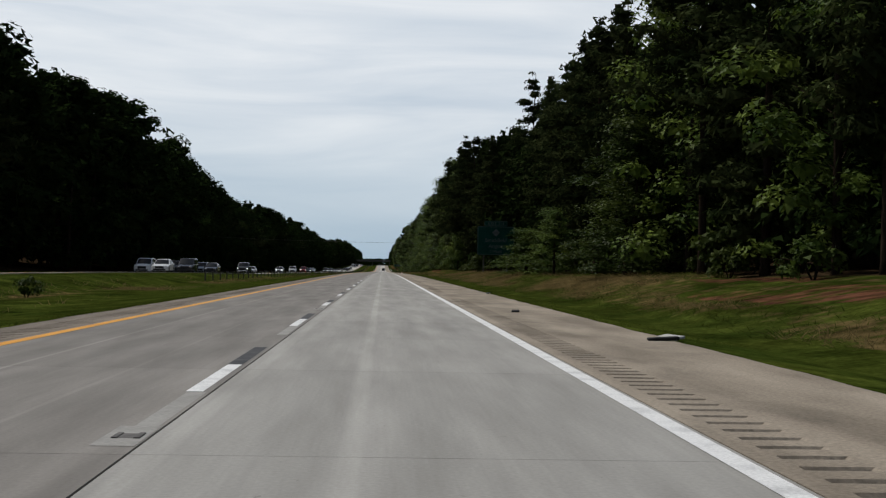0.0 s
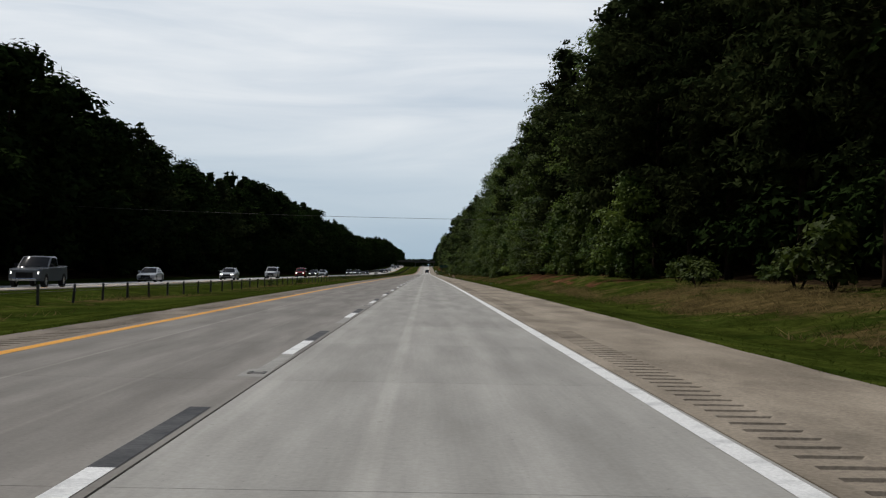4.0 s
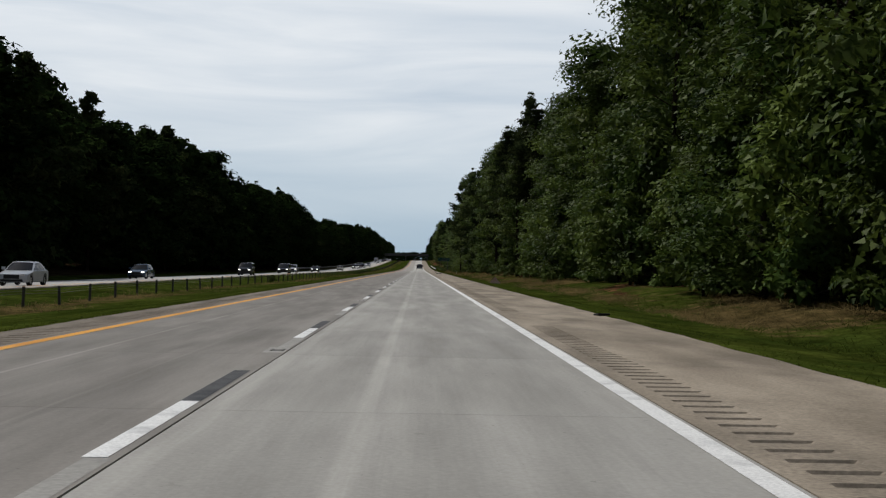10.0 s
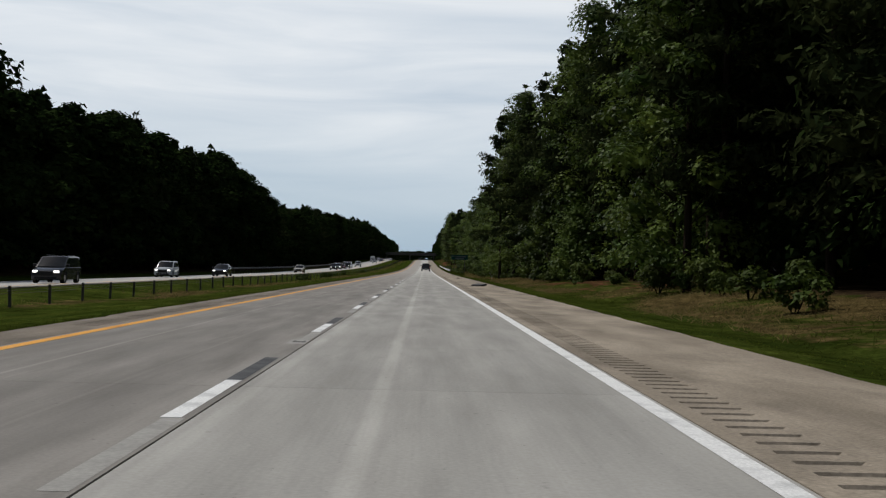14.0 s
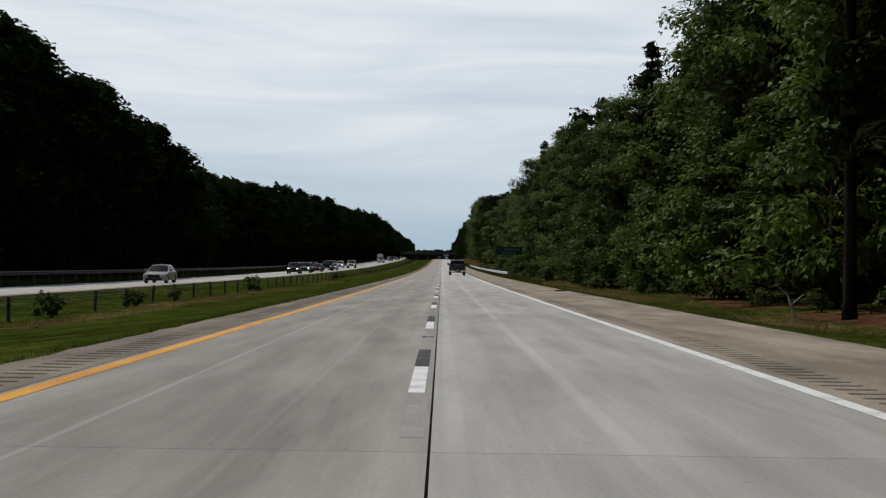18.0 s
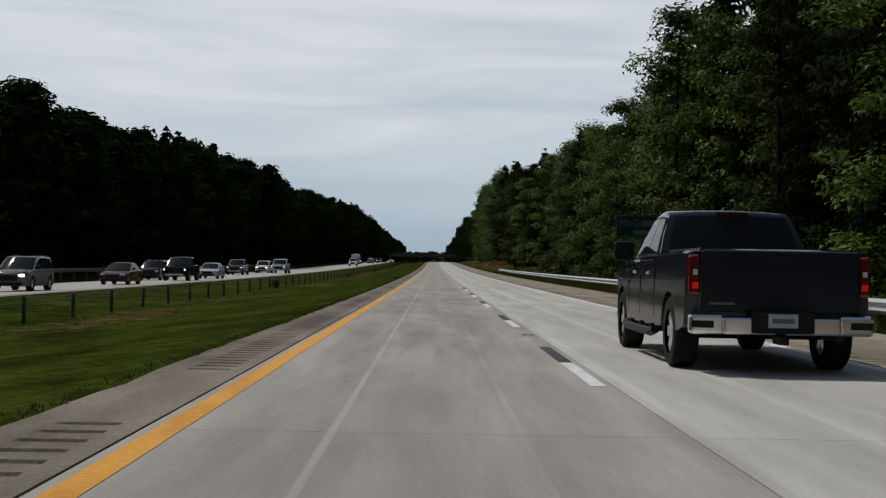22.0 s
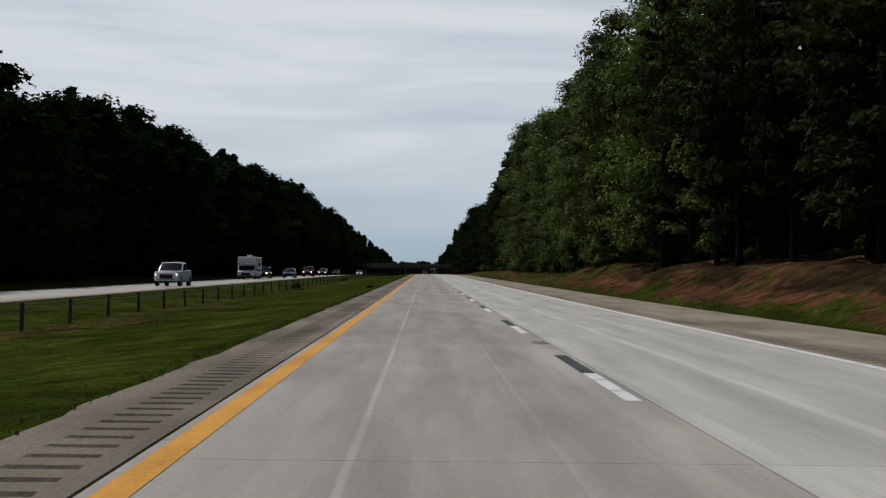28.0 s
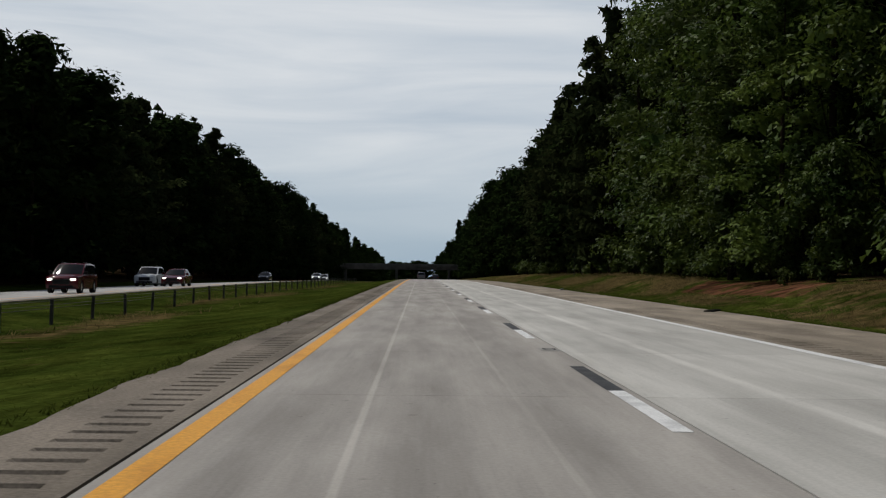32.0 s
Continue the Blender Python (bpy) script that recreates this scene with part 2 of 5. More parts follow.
WOODPOST = mat("weathered_timber", (0.06, 0.045, 0.033), (0.12, 0.09, 0.065), 3, 0.9, 0.4, (4, 4, 0.6))
SIGN = mat("green_sign_sheet", (0.004, 0.045, 0.034), (0.005, 0.06, 0.044), 0.8, 0.45, grain=0.08)
SIGNBACK = mat("bare_aluminium", (0.30, 0.30, 0.30), (0.40, 0.40, 0.40), 1, 0.5, metal=0.6)
SIGNWHITE = mat("white_sign_sheet", (0.11, 0.13, 0.125), (0.135, 0.155, 0.15), 1, 0.4, grain=0.04)
BRIDGE = mat("bridge_concrete", (0.07, 0.068, 0.065), (0.12, 0.115, 0.108), 0.4, 0.9, 0.2)
RUBBER = mat("tyre_rubber", (0.012, 0.012, 0.012), (0.025, 0.025, 0.024), 5, 0.85, 0.2)
RIM = mat("alloy_rim", (0.66, 0.66, 0.66), (0.78, 0.78, 0.78), 3, 0.22, metal=0.35, grain=0.05)
GLASS = mat("dark_vehicle_glass", (0.012, 0.014, 0.016), (0.016, 0.018, 0.02), 2, 0.04, grain=0.0, spec=0.1)
TRIM = mat("black_plastic_trim", (0.012, 0.012, 0.013), (0.022, 0.022, 0.022), 4, 0.5, grain=0.1)
CHROME = mat("chrome", (0.72, 0.72, 0.72), (0.8, 0.8, 0.8), 2, 0.12, metal=1.0, grain=0.03)
LAMP = glow("lit_daytime_lamp", (1.0, 0.97, 0.9), 2.0)
LENS = mat("clear_lamp_lens", (0.55, 0.56, 0.58), (0.68, 0.69, 0.7), 3, 0.12, grain=0.0, coat=0.5)
REDLENS = mat("red_lamp_lens", (0.10, 0.005, 0.005), (0.15, 0.008, 0.008), 6, 0.15, grain=0.05, coat=0.6)
BRAKE = glow("lit_red_lamp", (0.6, 0.02, 0.012), 0.25)
PAINTS = {}
for key, c in (("white", (0.66, 0.67, 0.68)), ("silver", (0.42, 0.44, 0.46)), ("grey", (0.13, 0.14, 0.15)), ("dark", (0.02, 0.022, 0.026)),
               ("blue", (0.035, 0.06, 0.09)), ("red", (0.22, 0.014, 0.014)), ("maroon", (0.09, 0.012, 0.018)), ("charcoal", (0.017, 0.020, 0.027)),
               ("tan", (0.34, 0.31, 0.26)), ("black", (0.010, 0.010, 0.012))):
    PAINTS[key] = mat(key + "_vehicle_paint", tuple(0.93 * v for v in c), c, 1.5, 0.1, grain=0.03, coat=0.0, spec=0.4)


# ---- building helpers ----
def mesh_of(name, verts, faces, material, smooth=False):
    me = bpy.data.meshes.new(name)
    me.from_pydata([tuple(v) for v in verts], [], [tuple(f) for f in faces])
    me.materials.append(material)
    if smooth:
        me.polygons.foreach_set("use_smooth", [True] * len(me.polygons))
    me.update()
    return me


def quads_mesh(name, q, material):
    """A mesh from an array of quads, n x 4 x 3."""
    q = np.ascontiguousarray(q, dtype=np.float32)
    n = len(q)
    me = bpy.data.meshes.new(name)
    me.vertices.add(n * 4)
    me.vertices.foreach_set("co", q.reshape(-1))
    me.loops.add(n * 4)
    me.loops.foreach_set("vertex_index", np.arange(n * 4, dtype=np.int32))
    me.polygons.add(n)
    me.polygons.foreach_set("loop_start", np.arange(0, n * 4, 4, dtype=np.int32))
    me.update(calc_edges=True)
    me.materials.append(material)
    return me


def tris_mesh(name, q, material):
    q = np.ascontiguousarray(q, dtype=np.float32)
    n = len(q)
    me = bpy.data.meshes.new(name)
    me.vertices.add(n * 3)
    me.vertices.foreach_set("co", q.reshape(-1))
    me.loops.add(n * 3)
    me.loops.foreach_set("vertex_index", np.arange(n * 3, dtype=np.int32))
    me.polygons.add(n)
    me.polygons.foreach_set("loop_start", np.arange(0, n * 3, 3, dtype=np.int32))
    me.update(calc_edges=True)
    me.materials.append(material)
    return me


def put(name, me, parent=None, m=None, label=""):
    ob = new(name, me)
    if parent:
        ob.parent = parent
    if m is not None:
        ob.matrix_basis = m
    return tagged(ob, label)


def part(name, bm, material, parent, label="", smooth=False, m=None):
    me = bpy.data.meshes.new(name)
    bm.to_mesh(me)
    bm.free()
    me.materials.append(material)
    if smooth:
        me.polygons.foreach_set("use_smooth", [True] * len(me.polygons))
    if smooth == "angle":
        me.set_sharp_from_angle(angle=radians(38))
    return put(name, me, parent, m, label)


def box_bm(x0, x1, y0, y1, z0, z1, bevel=0.0, bm=None):
    b = bm or bmesh.new()
    vs = [b.verts.new(p) for p in ((x0, y0, z0), (x1, y0, z0), (x1, y1, z0), (x0, y1, z0), (x0, y0, z1), (x1, y0, z1), (x1, y1, z1), (x0, y1, z1))]
    fs = [b.faces.new([vs[i] for i in f]) for f in ((3, 2, 1, 0), (4, 5, 6, 7), (0, 1, 5, 4), (1, 2, 6, 5), (2, 3, 7, 6), (3, 0, 4, 7))]
    if bevel:
        es = {e for f in fs for e in f.edges}
        bmesh.ops.bevel(b, geom=list(es), offset=bevel, segments=2, affect="EDGES", profile=0.5)
    return b


def tube_bm(points, radii, sides=6, bm=None, caps=True):
    b = bm or bmesh.new()
    rings = []
    for i, p in enumerate(points):
        p = Vector(p)
        d = Vector(points[min(i + 1, len(points) - 1)]) - Vector(points[max(i - 1, 0)])
        q = d.to_track_quat("Z", "Y")
        rings.append([b.verts.new(p + q @ Vector((radii[i] * math.cos(a), radii[i] * math.sin(a), 0))) for a in (2 * math.pi * k / sides for k in range(sides))])
    for r0, r1 in zip(rings, rings[1:]):
        for k in range(sides):
            b.faces.new((r0[k], r0[(k + 1) % sides], r1[(k + 1) % sides], r1[k]))
    if caps:
        b.faces.new(rings[0][::-1])
        b.faces.new(rings[-1])
    return b


def thing(name, label, category, group="", m=None, kind=""):
    e = new(name)
    e.empty_display_size = 0.2
    if m is not None:
        e.matrix_basis = m
    return tagged(e, label, category, group, kind)


def lerp(table, y):
    if y <= table[0][0]:
        return table[0][1]
    for (a, p), (b, q) in zip(table, table[1:]):
        if y <= b:
            u = (y - a) / (b - a)
            u = u * u * (3 - 2 * u)
            return p + (q - p) * u
    return table[-1][1]


# ---- the lie of the land ----
BANK = ((0, 0.9), (160, 0.5), (260, 1.0), (300, 0.9), (357, -0.2), (420, 0.4), (470, 0.0), (560, 0.3), (620, 0.2), (700, -0.3),
        (760, -0.9), (930, -0.9), (985, 0.6), (1060, 1.7), (1110, 1.8), (1150, 0.7), (1250, 0.8), (1800, 0.8))
OPPZ = ((60, 0.35), (230, -0.38), (3000, -0.38))
EDGE_L = ((700, -4.68), (850, -4.55), (960, -4.62), (1060, -4.74), (3000, -4.74))
EDGE_R = ((0, 6.2), (400, 6.3), (700, 6.8), (3000, 6.7))


def shape(x, y):
    """Height of the soil over the pavement's level."""
    e, o, b = lerp(EDGE_R, y), lerp(OPPZ, y), lerp(BANK, y)
    rows = ((-900, 14.0), (-120, 10.0), (-64, 7.0), (-52, 1.6 + o), (-38, o - 0.1), (-33, o - 0.5), (-31.2, o - 0.42), (-30.6, o - 0.62), (-19.2, o - 0.25), (-18.9, o - 0.06), (-16.5, o - 0.12),
            (-13.2, min(o, -0.1) - 0.32), (-9, -0.5 + 0.3 * max(o, 0)), (-6.5, -0.2), (-5.3, -0.05), (-4.9, -0.012), (-4.45, -0.012), (-4.3, -0.3), (e - 0.3, -0.3), (e - 0.03, -0.03), (e + 1.0, -0.12), (e + 2.4, -0.3 + 0.25 * min(b, 0)),
            (e + 4.2, -0.25 + 0.35 * b), (13.0, 0.85 * b), (16.0, b + 0.15), (24.0, b + 0.9), (38.0, b + 5.5), (60, b + 8.5), (120, b + 10.0), (900, 14.0))
    for (a, p), (c, q) in zip(rows, rows[1:]):
        if x <= c:
            return p + (q - p) * (x - a) / (c - a)
    return rows[-1][1]


def land(x, y):
    h = shape(x, y)
    if -18.8 < x < -5.0 or 6.9 < x < 40:
        h += 0.05 * noise.noise((x * 0.5, y * 0.25, 0)) + 0.09 * noise.noise((x * 0.11, y * 0.06, 3))
    if 9.5 < x < 40:
        h += 0.16 * noise.noise((x * 0.35, y * 0.2, 7))
    if 1015 < y < 1125 and 9.6 < x < 17.5:
        h += 0.34 * noise.noise((x * 0.3, y * 0.42 + x * 0.5, 13)) + 0.12 * noise.noise((x * 1.1, y * 0.9, 17))
    return zr(y) + h


GROOVE = mat("dirty_groove", (0.150, 0.128, 0.100), (0.285, 0.242, 0.190), 2.2, 0.95, 0.3)
PATCH = mat("marker_bedding", (0.27, 0.262, 0.24), (0.32, 0.31, 0.285), 3, 0.8, 0.2)


def blend_ground(m, layers):
    """Lays clay, pine straw and dry grass over the turf where the 'cover' weights of the mesh say so, with ragged noisy rims."""
    n, l = m.node_tree.nodes, m.node_tree.links
    bsdf = n["Principled BSDF"]
    src = bsdf.inputs["Base Color"].links[0].from_socket
    at = n.new("ShaderNodeAttribute")
    at.attribute_name = "cover"
    sep = n.new("ShaderNodeSeparateColor")
    l.new(at.outputs["Color"], sep.inputs[0])
    geo = n.new("ShaderNodeNewGeometry")
    for k, (a, b, scale) in enumerate(layers):
        t = n.new("ShaderNodeTexNoise")
        t.inputs["Scale"].default_value = 0.9
        t.inputs["Detail"].default_value = 8
        t.inputs["Roughness"].default_value = 0.65
        l.new(geo.outputs["Position"], t.inputs[0])
        ad = n.new("ShaderNodeMath")
        ad.operation = "ADD"
        l.new(sep.outputs[k], ad.inputs[0])
        l.new(t.outputs["Fac"], ad.inputs[1])
        edge = n.new("ShaderNodeMapRange")
        edge.inputs[1].default_value, edge.inputs[2].default_value = 0.92, 1.08
        l.new(ad.outputs[0], edge.inputs[0])
        t2 = n.new("ShaderNodeTexNoise")
        t2.inputs["Scale"].default_value = scale
        t2.inputs["Detail"].default_value = 8
        l.new(geo.outputs["Position"], t2.inputs[0])
        r = n.new("ShaderNodeValToRGB")
        r.color_ramp.elements[0].position, r.color_ramp.elements[0].color = 0.35, (*a, 1)
        r.color_ramp.elements[1].position, r.color_ramp.elements[1].color = 0.65, (*b, 1)
        l.new(t2.outputs["Fac"], r.inputs[0])
        mx = n.new("ShaderNodeMix")
        mx.data_type = "RGBA"
        l.new(edge.outputs[0], mx.inputs[0])
        l.new(src, mx.inputs[6])
        l.new(r.outputs[0], mx.inputs[7])
        src = mx.outputs[2]
    l.new(src, bsdf.inputs["Base Color"])


streaks(SHOULDER, (1.1, 0.5, 1), 0.9, 0.74, 1.05, 0.3, 0.5)
streaks(SHOULDER_L, (1.1, 0.5, 1), 0.9, 0.74, 1.05, 0.3, 0.5)
blend_ground(GROUND, (((0.046, 0.022, 0.013), (0.138, 0.061, 0.034), 1.1), ((0.022, 0.015, 0.009), (0.045, 0.03, 0.016), 2.0), ((0.048, 0.038, 0.014), (0.115, 0.082, 0.034), 1.8)))
streaks(GROUND, (1, 0.7, 1), 1.6, 0.55, 1.28, 0.32, 0.66, 8)
streaks(GROUND, (0.5, 0.16, 1), 1.0, 0.62, 1.12, 0.35, 0.6, 4)


# ---- ground: one sheet to the horizon ----
gx = [-4500, -1800, -900, -400, -120, -75, -64, -52, -44, -38, -35, -33, -31.2, -30.6, -19.2, -18.9, -17.6, -16.5, -15, -13.2, -11, -9, -7.5, -6.5, -5.6, -5.2, -4.9, -4.45, -4.3,
      0, 5.9, 6.3, 6.9, 7.5, 8.3, 9.2, 10, 10.8, 11.6, 12.4, 13.2, 14, 15, 16, 18, 21, 24, 30, 38, 50, 60, 75, 120, 400, 900, 1800, 4500]
gy = [-1500, -600, -250, -120, -60] + [-30 + 3.0 * i for i in range(350)] + [1020 + i for i in range(150)] + [1170 + 3.0 * i for i in range(70)] + [1380 + 12 * i for i in range(1, 40)] + [1900, 2000, 2200, 2600, 3200, 4200, 4700]
gv = []
for y in gy:
    e = lerp(EDGE_R, y)
    for x in gx:
        xx = x + (e - 6.2 if 5 < x < 9 else 0)
        gv.append((xx, y, land(xx, y)))
nx = len(gx)
gf = [(j * nx + i, j * nx + i + 1, (j + 1) * nx + i + 1, (j + 1) * nx + i) for j in range(len(gy) - 1) for i in range(nx - 1)]
gm = mesh_of("ground", gv, gf, GROUND, True)
CLAYS = ((-20, 40), (196, 224), (226, 296), (300, 344), (400, 440), (486, 520), (560, 600), (655, 702), (1000, 1118), (1196, 1216))
cover = gm.color_attributes.new("cover", "FLOAT_COLOR", "POINT")
weights = []
for y in gy:
    bare = any(a < y < b for a, b in CLAYS)
    for x in gx:
        v = noise.noise((x * 0.28, y * 0.09, 11))
        clay = (0.6 if v > -0.2 else 0.4) if 1022 < y < 1118 and 9.9 < x < 18 else (0.57 if v > -0.1 else 0.3) if bare and 10.9 < x < 17 else (0.12 if 9.5 < x < 17 else 0.0)
        # dark straw; on the bank from 1000 to 1118 it also paints tree shade
        straw = 0.8 if x > 17.2 or x < -37 else (0.45 if x > 15 else 0.5 + 0.3 * v if x > 10.8 and 1000 < y < 1118 else 0.0)
        dry = 0.0
        if 9.4 < x <= 17:
            dry = 0.54 + 0.45 * v
        elif -15 < x < -9.2:
            dry = 0.46 + 0.5 * noise.noise((x * 0.4, y * 0.07, 21))
        elif -9.2 <= x < -4.6 or 6 < x < 9.4:
            dry = 0.2 + 0.25 * noise.noise((x * 0.3, y * 0.05, 41))
        dry *= 0.25 if clay > 0.55 else 1.0
        weights += [max(0, clay), straw, max(0, dry), 1.0]
cover.data.foreach_set("color", weights)
ground = tagged(put("ground", gm), "mown green roadside grass with red clay banks", "ground", kind="structure")


def strip(name, x0, x1, y0, y1, lift, material, step=6.0, thick=0.0, x0f=None, x1f=None, zf=None, parent=None, fall=0.0):
    vs, fs = [], []
    n = max(1, int((y1 - y0) / step))
    k = 4 if thick else 2
    for i in range(n + 1):
        y = y0 + (y1 - y0) * i / n
        a, b = (x0f(y) if x0f else x0), (x1f(y) if x1f else x1)
        z = zr(y) + lift + (zf(y) if zf else 0)
        za = z - fall
        vs += [(a, y, za), (b, y, z)] + ([(b, y, z - thick), (a, y, za - thick)] if thick else [])
        if i:
            o = i * k
            fs.append((o - k, o - k + 1, o + 1, o))
            if thick:
                fs += [(o - k + 1, o - k + 2, o + 2, o + 1), (o - k + 3, o - k, o, o + 3)]
    return put(name, mesh_of(name, vs, fs, material), parent)


# ---- pavement ----
END = 1420.0
tagged(strip("road_bed", -4.6, 6.1, -60, 4600, -0.035, CRACK, 8), "dark bedding under the concrete slabs", "road", kind="structure")
tagged(strip("road_beyond", -3.66, 3.66, END, 4600, 0.0, CONCRETE_MID, 8, 0.2), "pale grey concrete carriageway far ahead", "road", kind="structure")
SLAB = 6.096
# shoulders, with milled grooves beside the lanes
def shoulder(name, near, groove0, groove1, outer, label, SHOULDER):
    root = tagged(new(name), label, "shoulder", kind="structure")
    side = 1 if near > 0 else -1
    tagged(strip("inner_margin", near, groove0, -60, 1500, -0.006, SHOULDER, 6, 0.15, parent=root))
    vs, fs = [], []
    y, rng = -60.0, random.Random(5 + side)
    rows = []
    while y < 1250:
        rows += [(y, 0.0), (y + 0.20, 0.0)]
        gone = noise.noise((y * 0.06, 2.0 * side, 5)) > 0.33
        d = 0.0 if gone else 0.03
        rows += [(y + 0.23, -d), (y + 0.325, -d), (y + 0.35, 0.0)]
        y += 0.43
    for i, (yy, d) in enumerate(rows):
        z = zr(yy) - 0.006
        w = 0.03 if d < 0 else 0.0
        vs += [(groove0, yy, z), (groove0 + side * (0.015 + w), yy, z + d), (groove1 - side * (0.015 + w), yy, z + d), (groove1, yy, z)]
        if i:
            o = i * 4
            fs += [(o - 4 + k, o - 3 + k, o + 1 + k, o + k) for k in range(3)]
    rs = mesh_of("rumble_strip", vs, fs, SHOULDER)
    rs.materials.append(GROOVE)
    low = [1 if rows[1 + i // 3][1] < 0 and i % 3 == 1 else 0 for i in range(len(fs))]
    rs.polygons.foreach_set("material_index", low)
    put("rumble_strip", rs, root, label="row of milled rumble grooves")
    tagged(strip("rumble_strip_far", groove0, groove1, 1250, 1500, -0.006, SHOULDER, 6, 0.15, parent=root))
    tagged(strip("outer_margin", groove1, outer, -60, 1500, -0.006, SHOULDER, 0.8, 0.15,
                 x1f=(lambda y: lerp(EDGE_R, y) + 0.08 * noise.noise((0, y * 0.5, 0))) if side > 0 else (lambda y: lerp(EDGE_L, y) + 0.08 * noise.noise((3, y * 0.3, 0)) + 0.09 * noise.noise((5, y * 1.1, 0))), parent=root))
    strip("shoulder_far", near, outer, 1500, 4600, -0.006, SHOULDER, 10, 0.15, parent=root)
    return root


shoulder("shoulder_right", 3.68, 3.86, 4.32, 6.3, "tan concrete shoulder with a milled rumble strip", SHOULDER)
shoulder("shoulder_left", -3.69, -3.86, -4.32, -4.76, "narrow dirty concrete shoulder with a milled rumble strip", SHOULDER_L)

# opposite carriageway
tagged(strip("opposite_road", -29.9, -19.6, -200, 4600, 0.0, OPP, 10, 0.3, zf=lambda y: lerp(OPPZ, y), fall=0.31), "pale concrete carriageway across the median", "road", kind="structure")
tagged(strip("opposite_shoulder", -31.0, -29.9, -200, 4600, -0.32, SHOULDER, 10, 0.3, zf=lambda y: lerp(OPPZ, y), fall=0.04), "tan shoulder of the far carriageway", "shoulder", kind="structure")
tagged(strip("opposite_inner_shoulder", -19.6, -19.0, -200, 4600, -0.01, SHOULDER, 10, 0.3, zf=lambda y: lerp(OPPZ, y)), "tan inner shoulder of the far carriageway", "shoulder", kind="structure")

# painted lines
tagged(strip("white_edge_line", 3.445, 3.615, -60, 4000, 0.004, WHITE, 6), "solid white edge line", "road marking", kind="structure")
tagged(strip("yellow_edge_line", -3.575, -3.385, -60, 4000, 0.004, YELLOW, 6), "solid orange-yellow edge line", "road marking", kind="structure")
tagged(strip("opposite_yellow_line", -20.75, -20.6, -200, 3000, -0.026, YELLOW, 10, zf=lambda y: lerp(OPPZ, y)), "yellow edge line across the median", "road marking", kind="structure")
tagged(strip("opposite_white_line", -28.3, -28.15, -200, 3000, -0.252, WHITE, 10, zf=lambda y: lerp(OPPZ, y)), "white edge line across the median", "road marking", kind="structure")
CYCLE = 12.192
lane_line = tagged(new("lane_line"), "broken white and black lane line", "road marking", kind="structure")
dash_w = mesh_of("white_dash", [(-0.222, 0, 0), (-0.072, 0, 0), (-0.072, 3.03, 0), (-0.222, 3.03, 0), (-0.222, 0, -0.006), (-0.072, 0, -0.006)], [(0, 1, 2, 3), (4, 5, 1, 0)], WHITE)
dash_b = mesh_of("black_dash", [(-0.229, 3.03, 0), (-0.065, 3.03, 0), (-0.065, 6.06, 0), (-0.229, 6.06, 0)], [(0, 1, 2, 3)], BLACK)
ghost = mesh_of("worn_dash", [(-0.20, -3.0, 0), (-0.04, -3.0, 0), (-0.04, -0.02, 0), (-0.20, -0.02, 0)], [(0, 1, 2, 3)], PATCH)
for i in range(-4, 128):
    y = i * CYCLE
    m = Matrix.Translation((0, y, zr(y) + 0.004)) @ Matrix.Rotation(math.atan(slope(y + 3)), 4, "X")
    put("white_dash", dash_w, lane_line, m)
    put("black_dash", dash_b, lane_line, m)
    if i < 54:
        put("worn_dash", ghost, lane_line, Matrix.Translation((0, 0, -0.002)) @ m, "pale ghost of an older dash")
rb = box_bm(-0.07, 0.07, -0.11, 0.11, -0.012, 0.006, 0.01)
rb_m = bpy.data.meshes.new("marker_housing")
box_bm(-0.09, -0.05, -0.12, 0.12, -0.012, 0.012, 0.006, rb)
box_bm(0.05, 0.09, -0.12, 0.12, -0.012, 0.012, 0.006, rb)
rb.to_mesh(rb_m)
rb.free()
rb_m.materials.append(POST)
patch_m = mesh_of("marker_patch", [(-0.15, -0.45, 0), (0.12, -0.45, 0), (0.12, 0.5, 0), (-0.15, 0.5, 0)], [(0, 1, 2, 3)], PATCH)
for i in range(-2, 56):
    y = i * CYCLE * 2 + 21.5
    mk = thing("road_marker", "low iron reflector marker set in the concrete joint line", "road marker", "markers along the lane line", Matrix.Translation((-0.14, y, zr(y))))
    put("housing", rb_m, mk)
    put("concrete_patch", patch_m, mk, Matrix.Translation((0, 0, 0.003)))

# ---- bridge across the road, far ahead ----
BY = 1700.0
bz = zr(BY)
bridge = thing("overpass_bridge", "dark concrete overpass crossing both carriageways", "bridge", m=pose(0, BY, bz))
part("deck", box_bm(-75, 70, -5.2, 5.2, 6.0, 6.5), BRIDGE, bridge)
for yy in (-4.4, -1.5, 1.5, 4.4):
    part("girder", box_bm(-75, 70, yy - 0.25, yy + 0.25, 4.9, 6.0), BRIDGE, bridge)
for yy in (-5.2, 5.0):
    part("parapet", box_bm(-75, 70, yy, yy + 0.25, 6.5, 7.35, 0.04), BRIDGE, bridge)
for xx in (-34, -12, 10.5):
    part("pier_cap", box_bm(xx - 0.5, xx + 0.5, -5, 5, 4.1, 4.9, 0.05), BRIDGE, bridge)
    for yy in (-4, 0, 4):
        part("pier_column", tube_bm([(xx, yy, -1.2), (xx, yy, 4.1)], [0.45, 0.45], 10), BRIDGE, bridge)
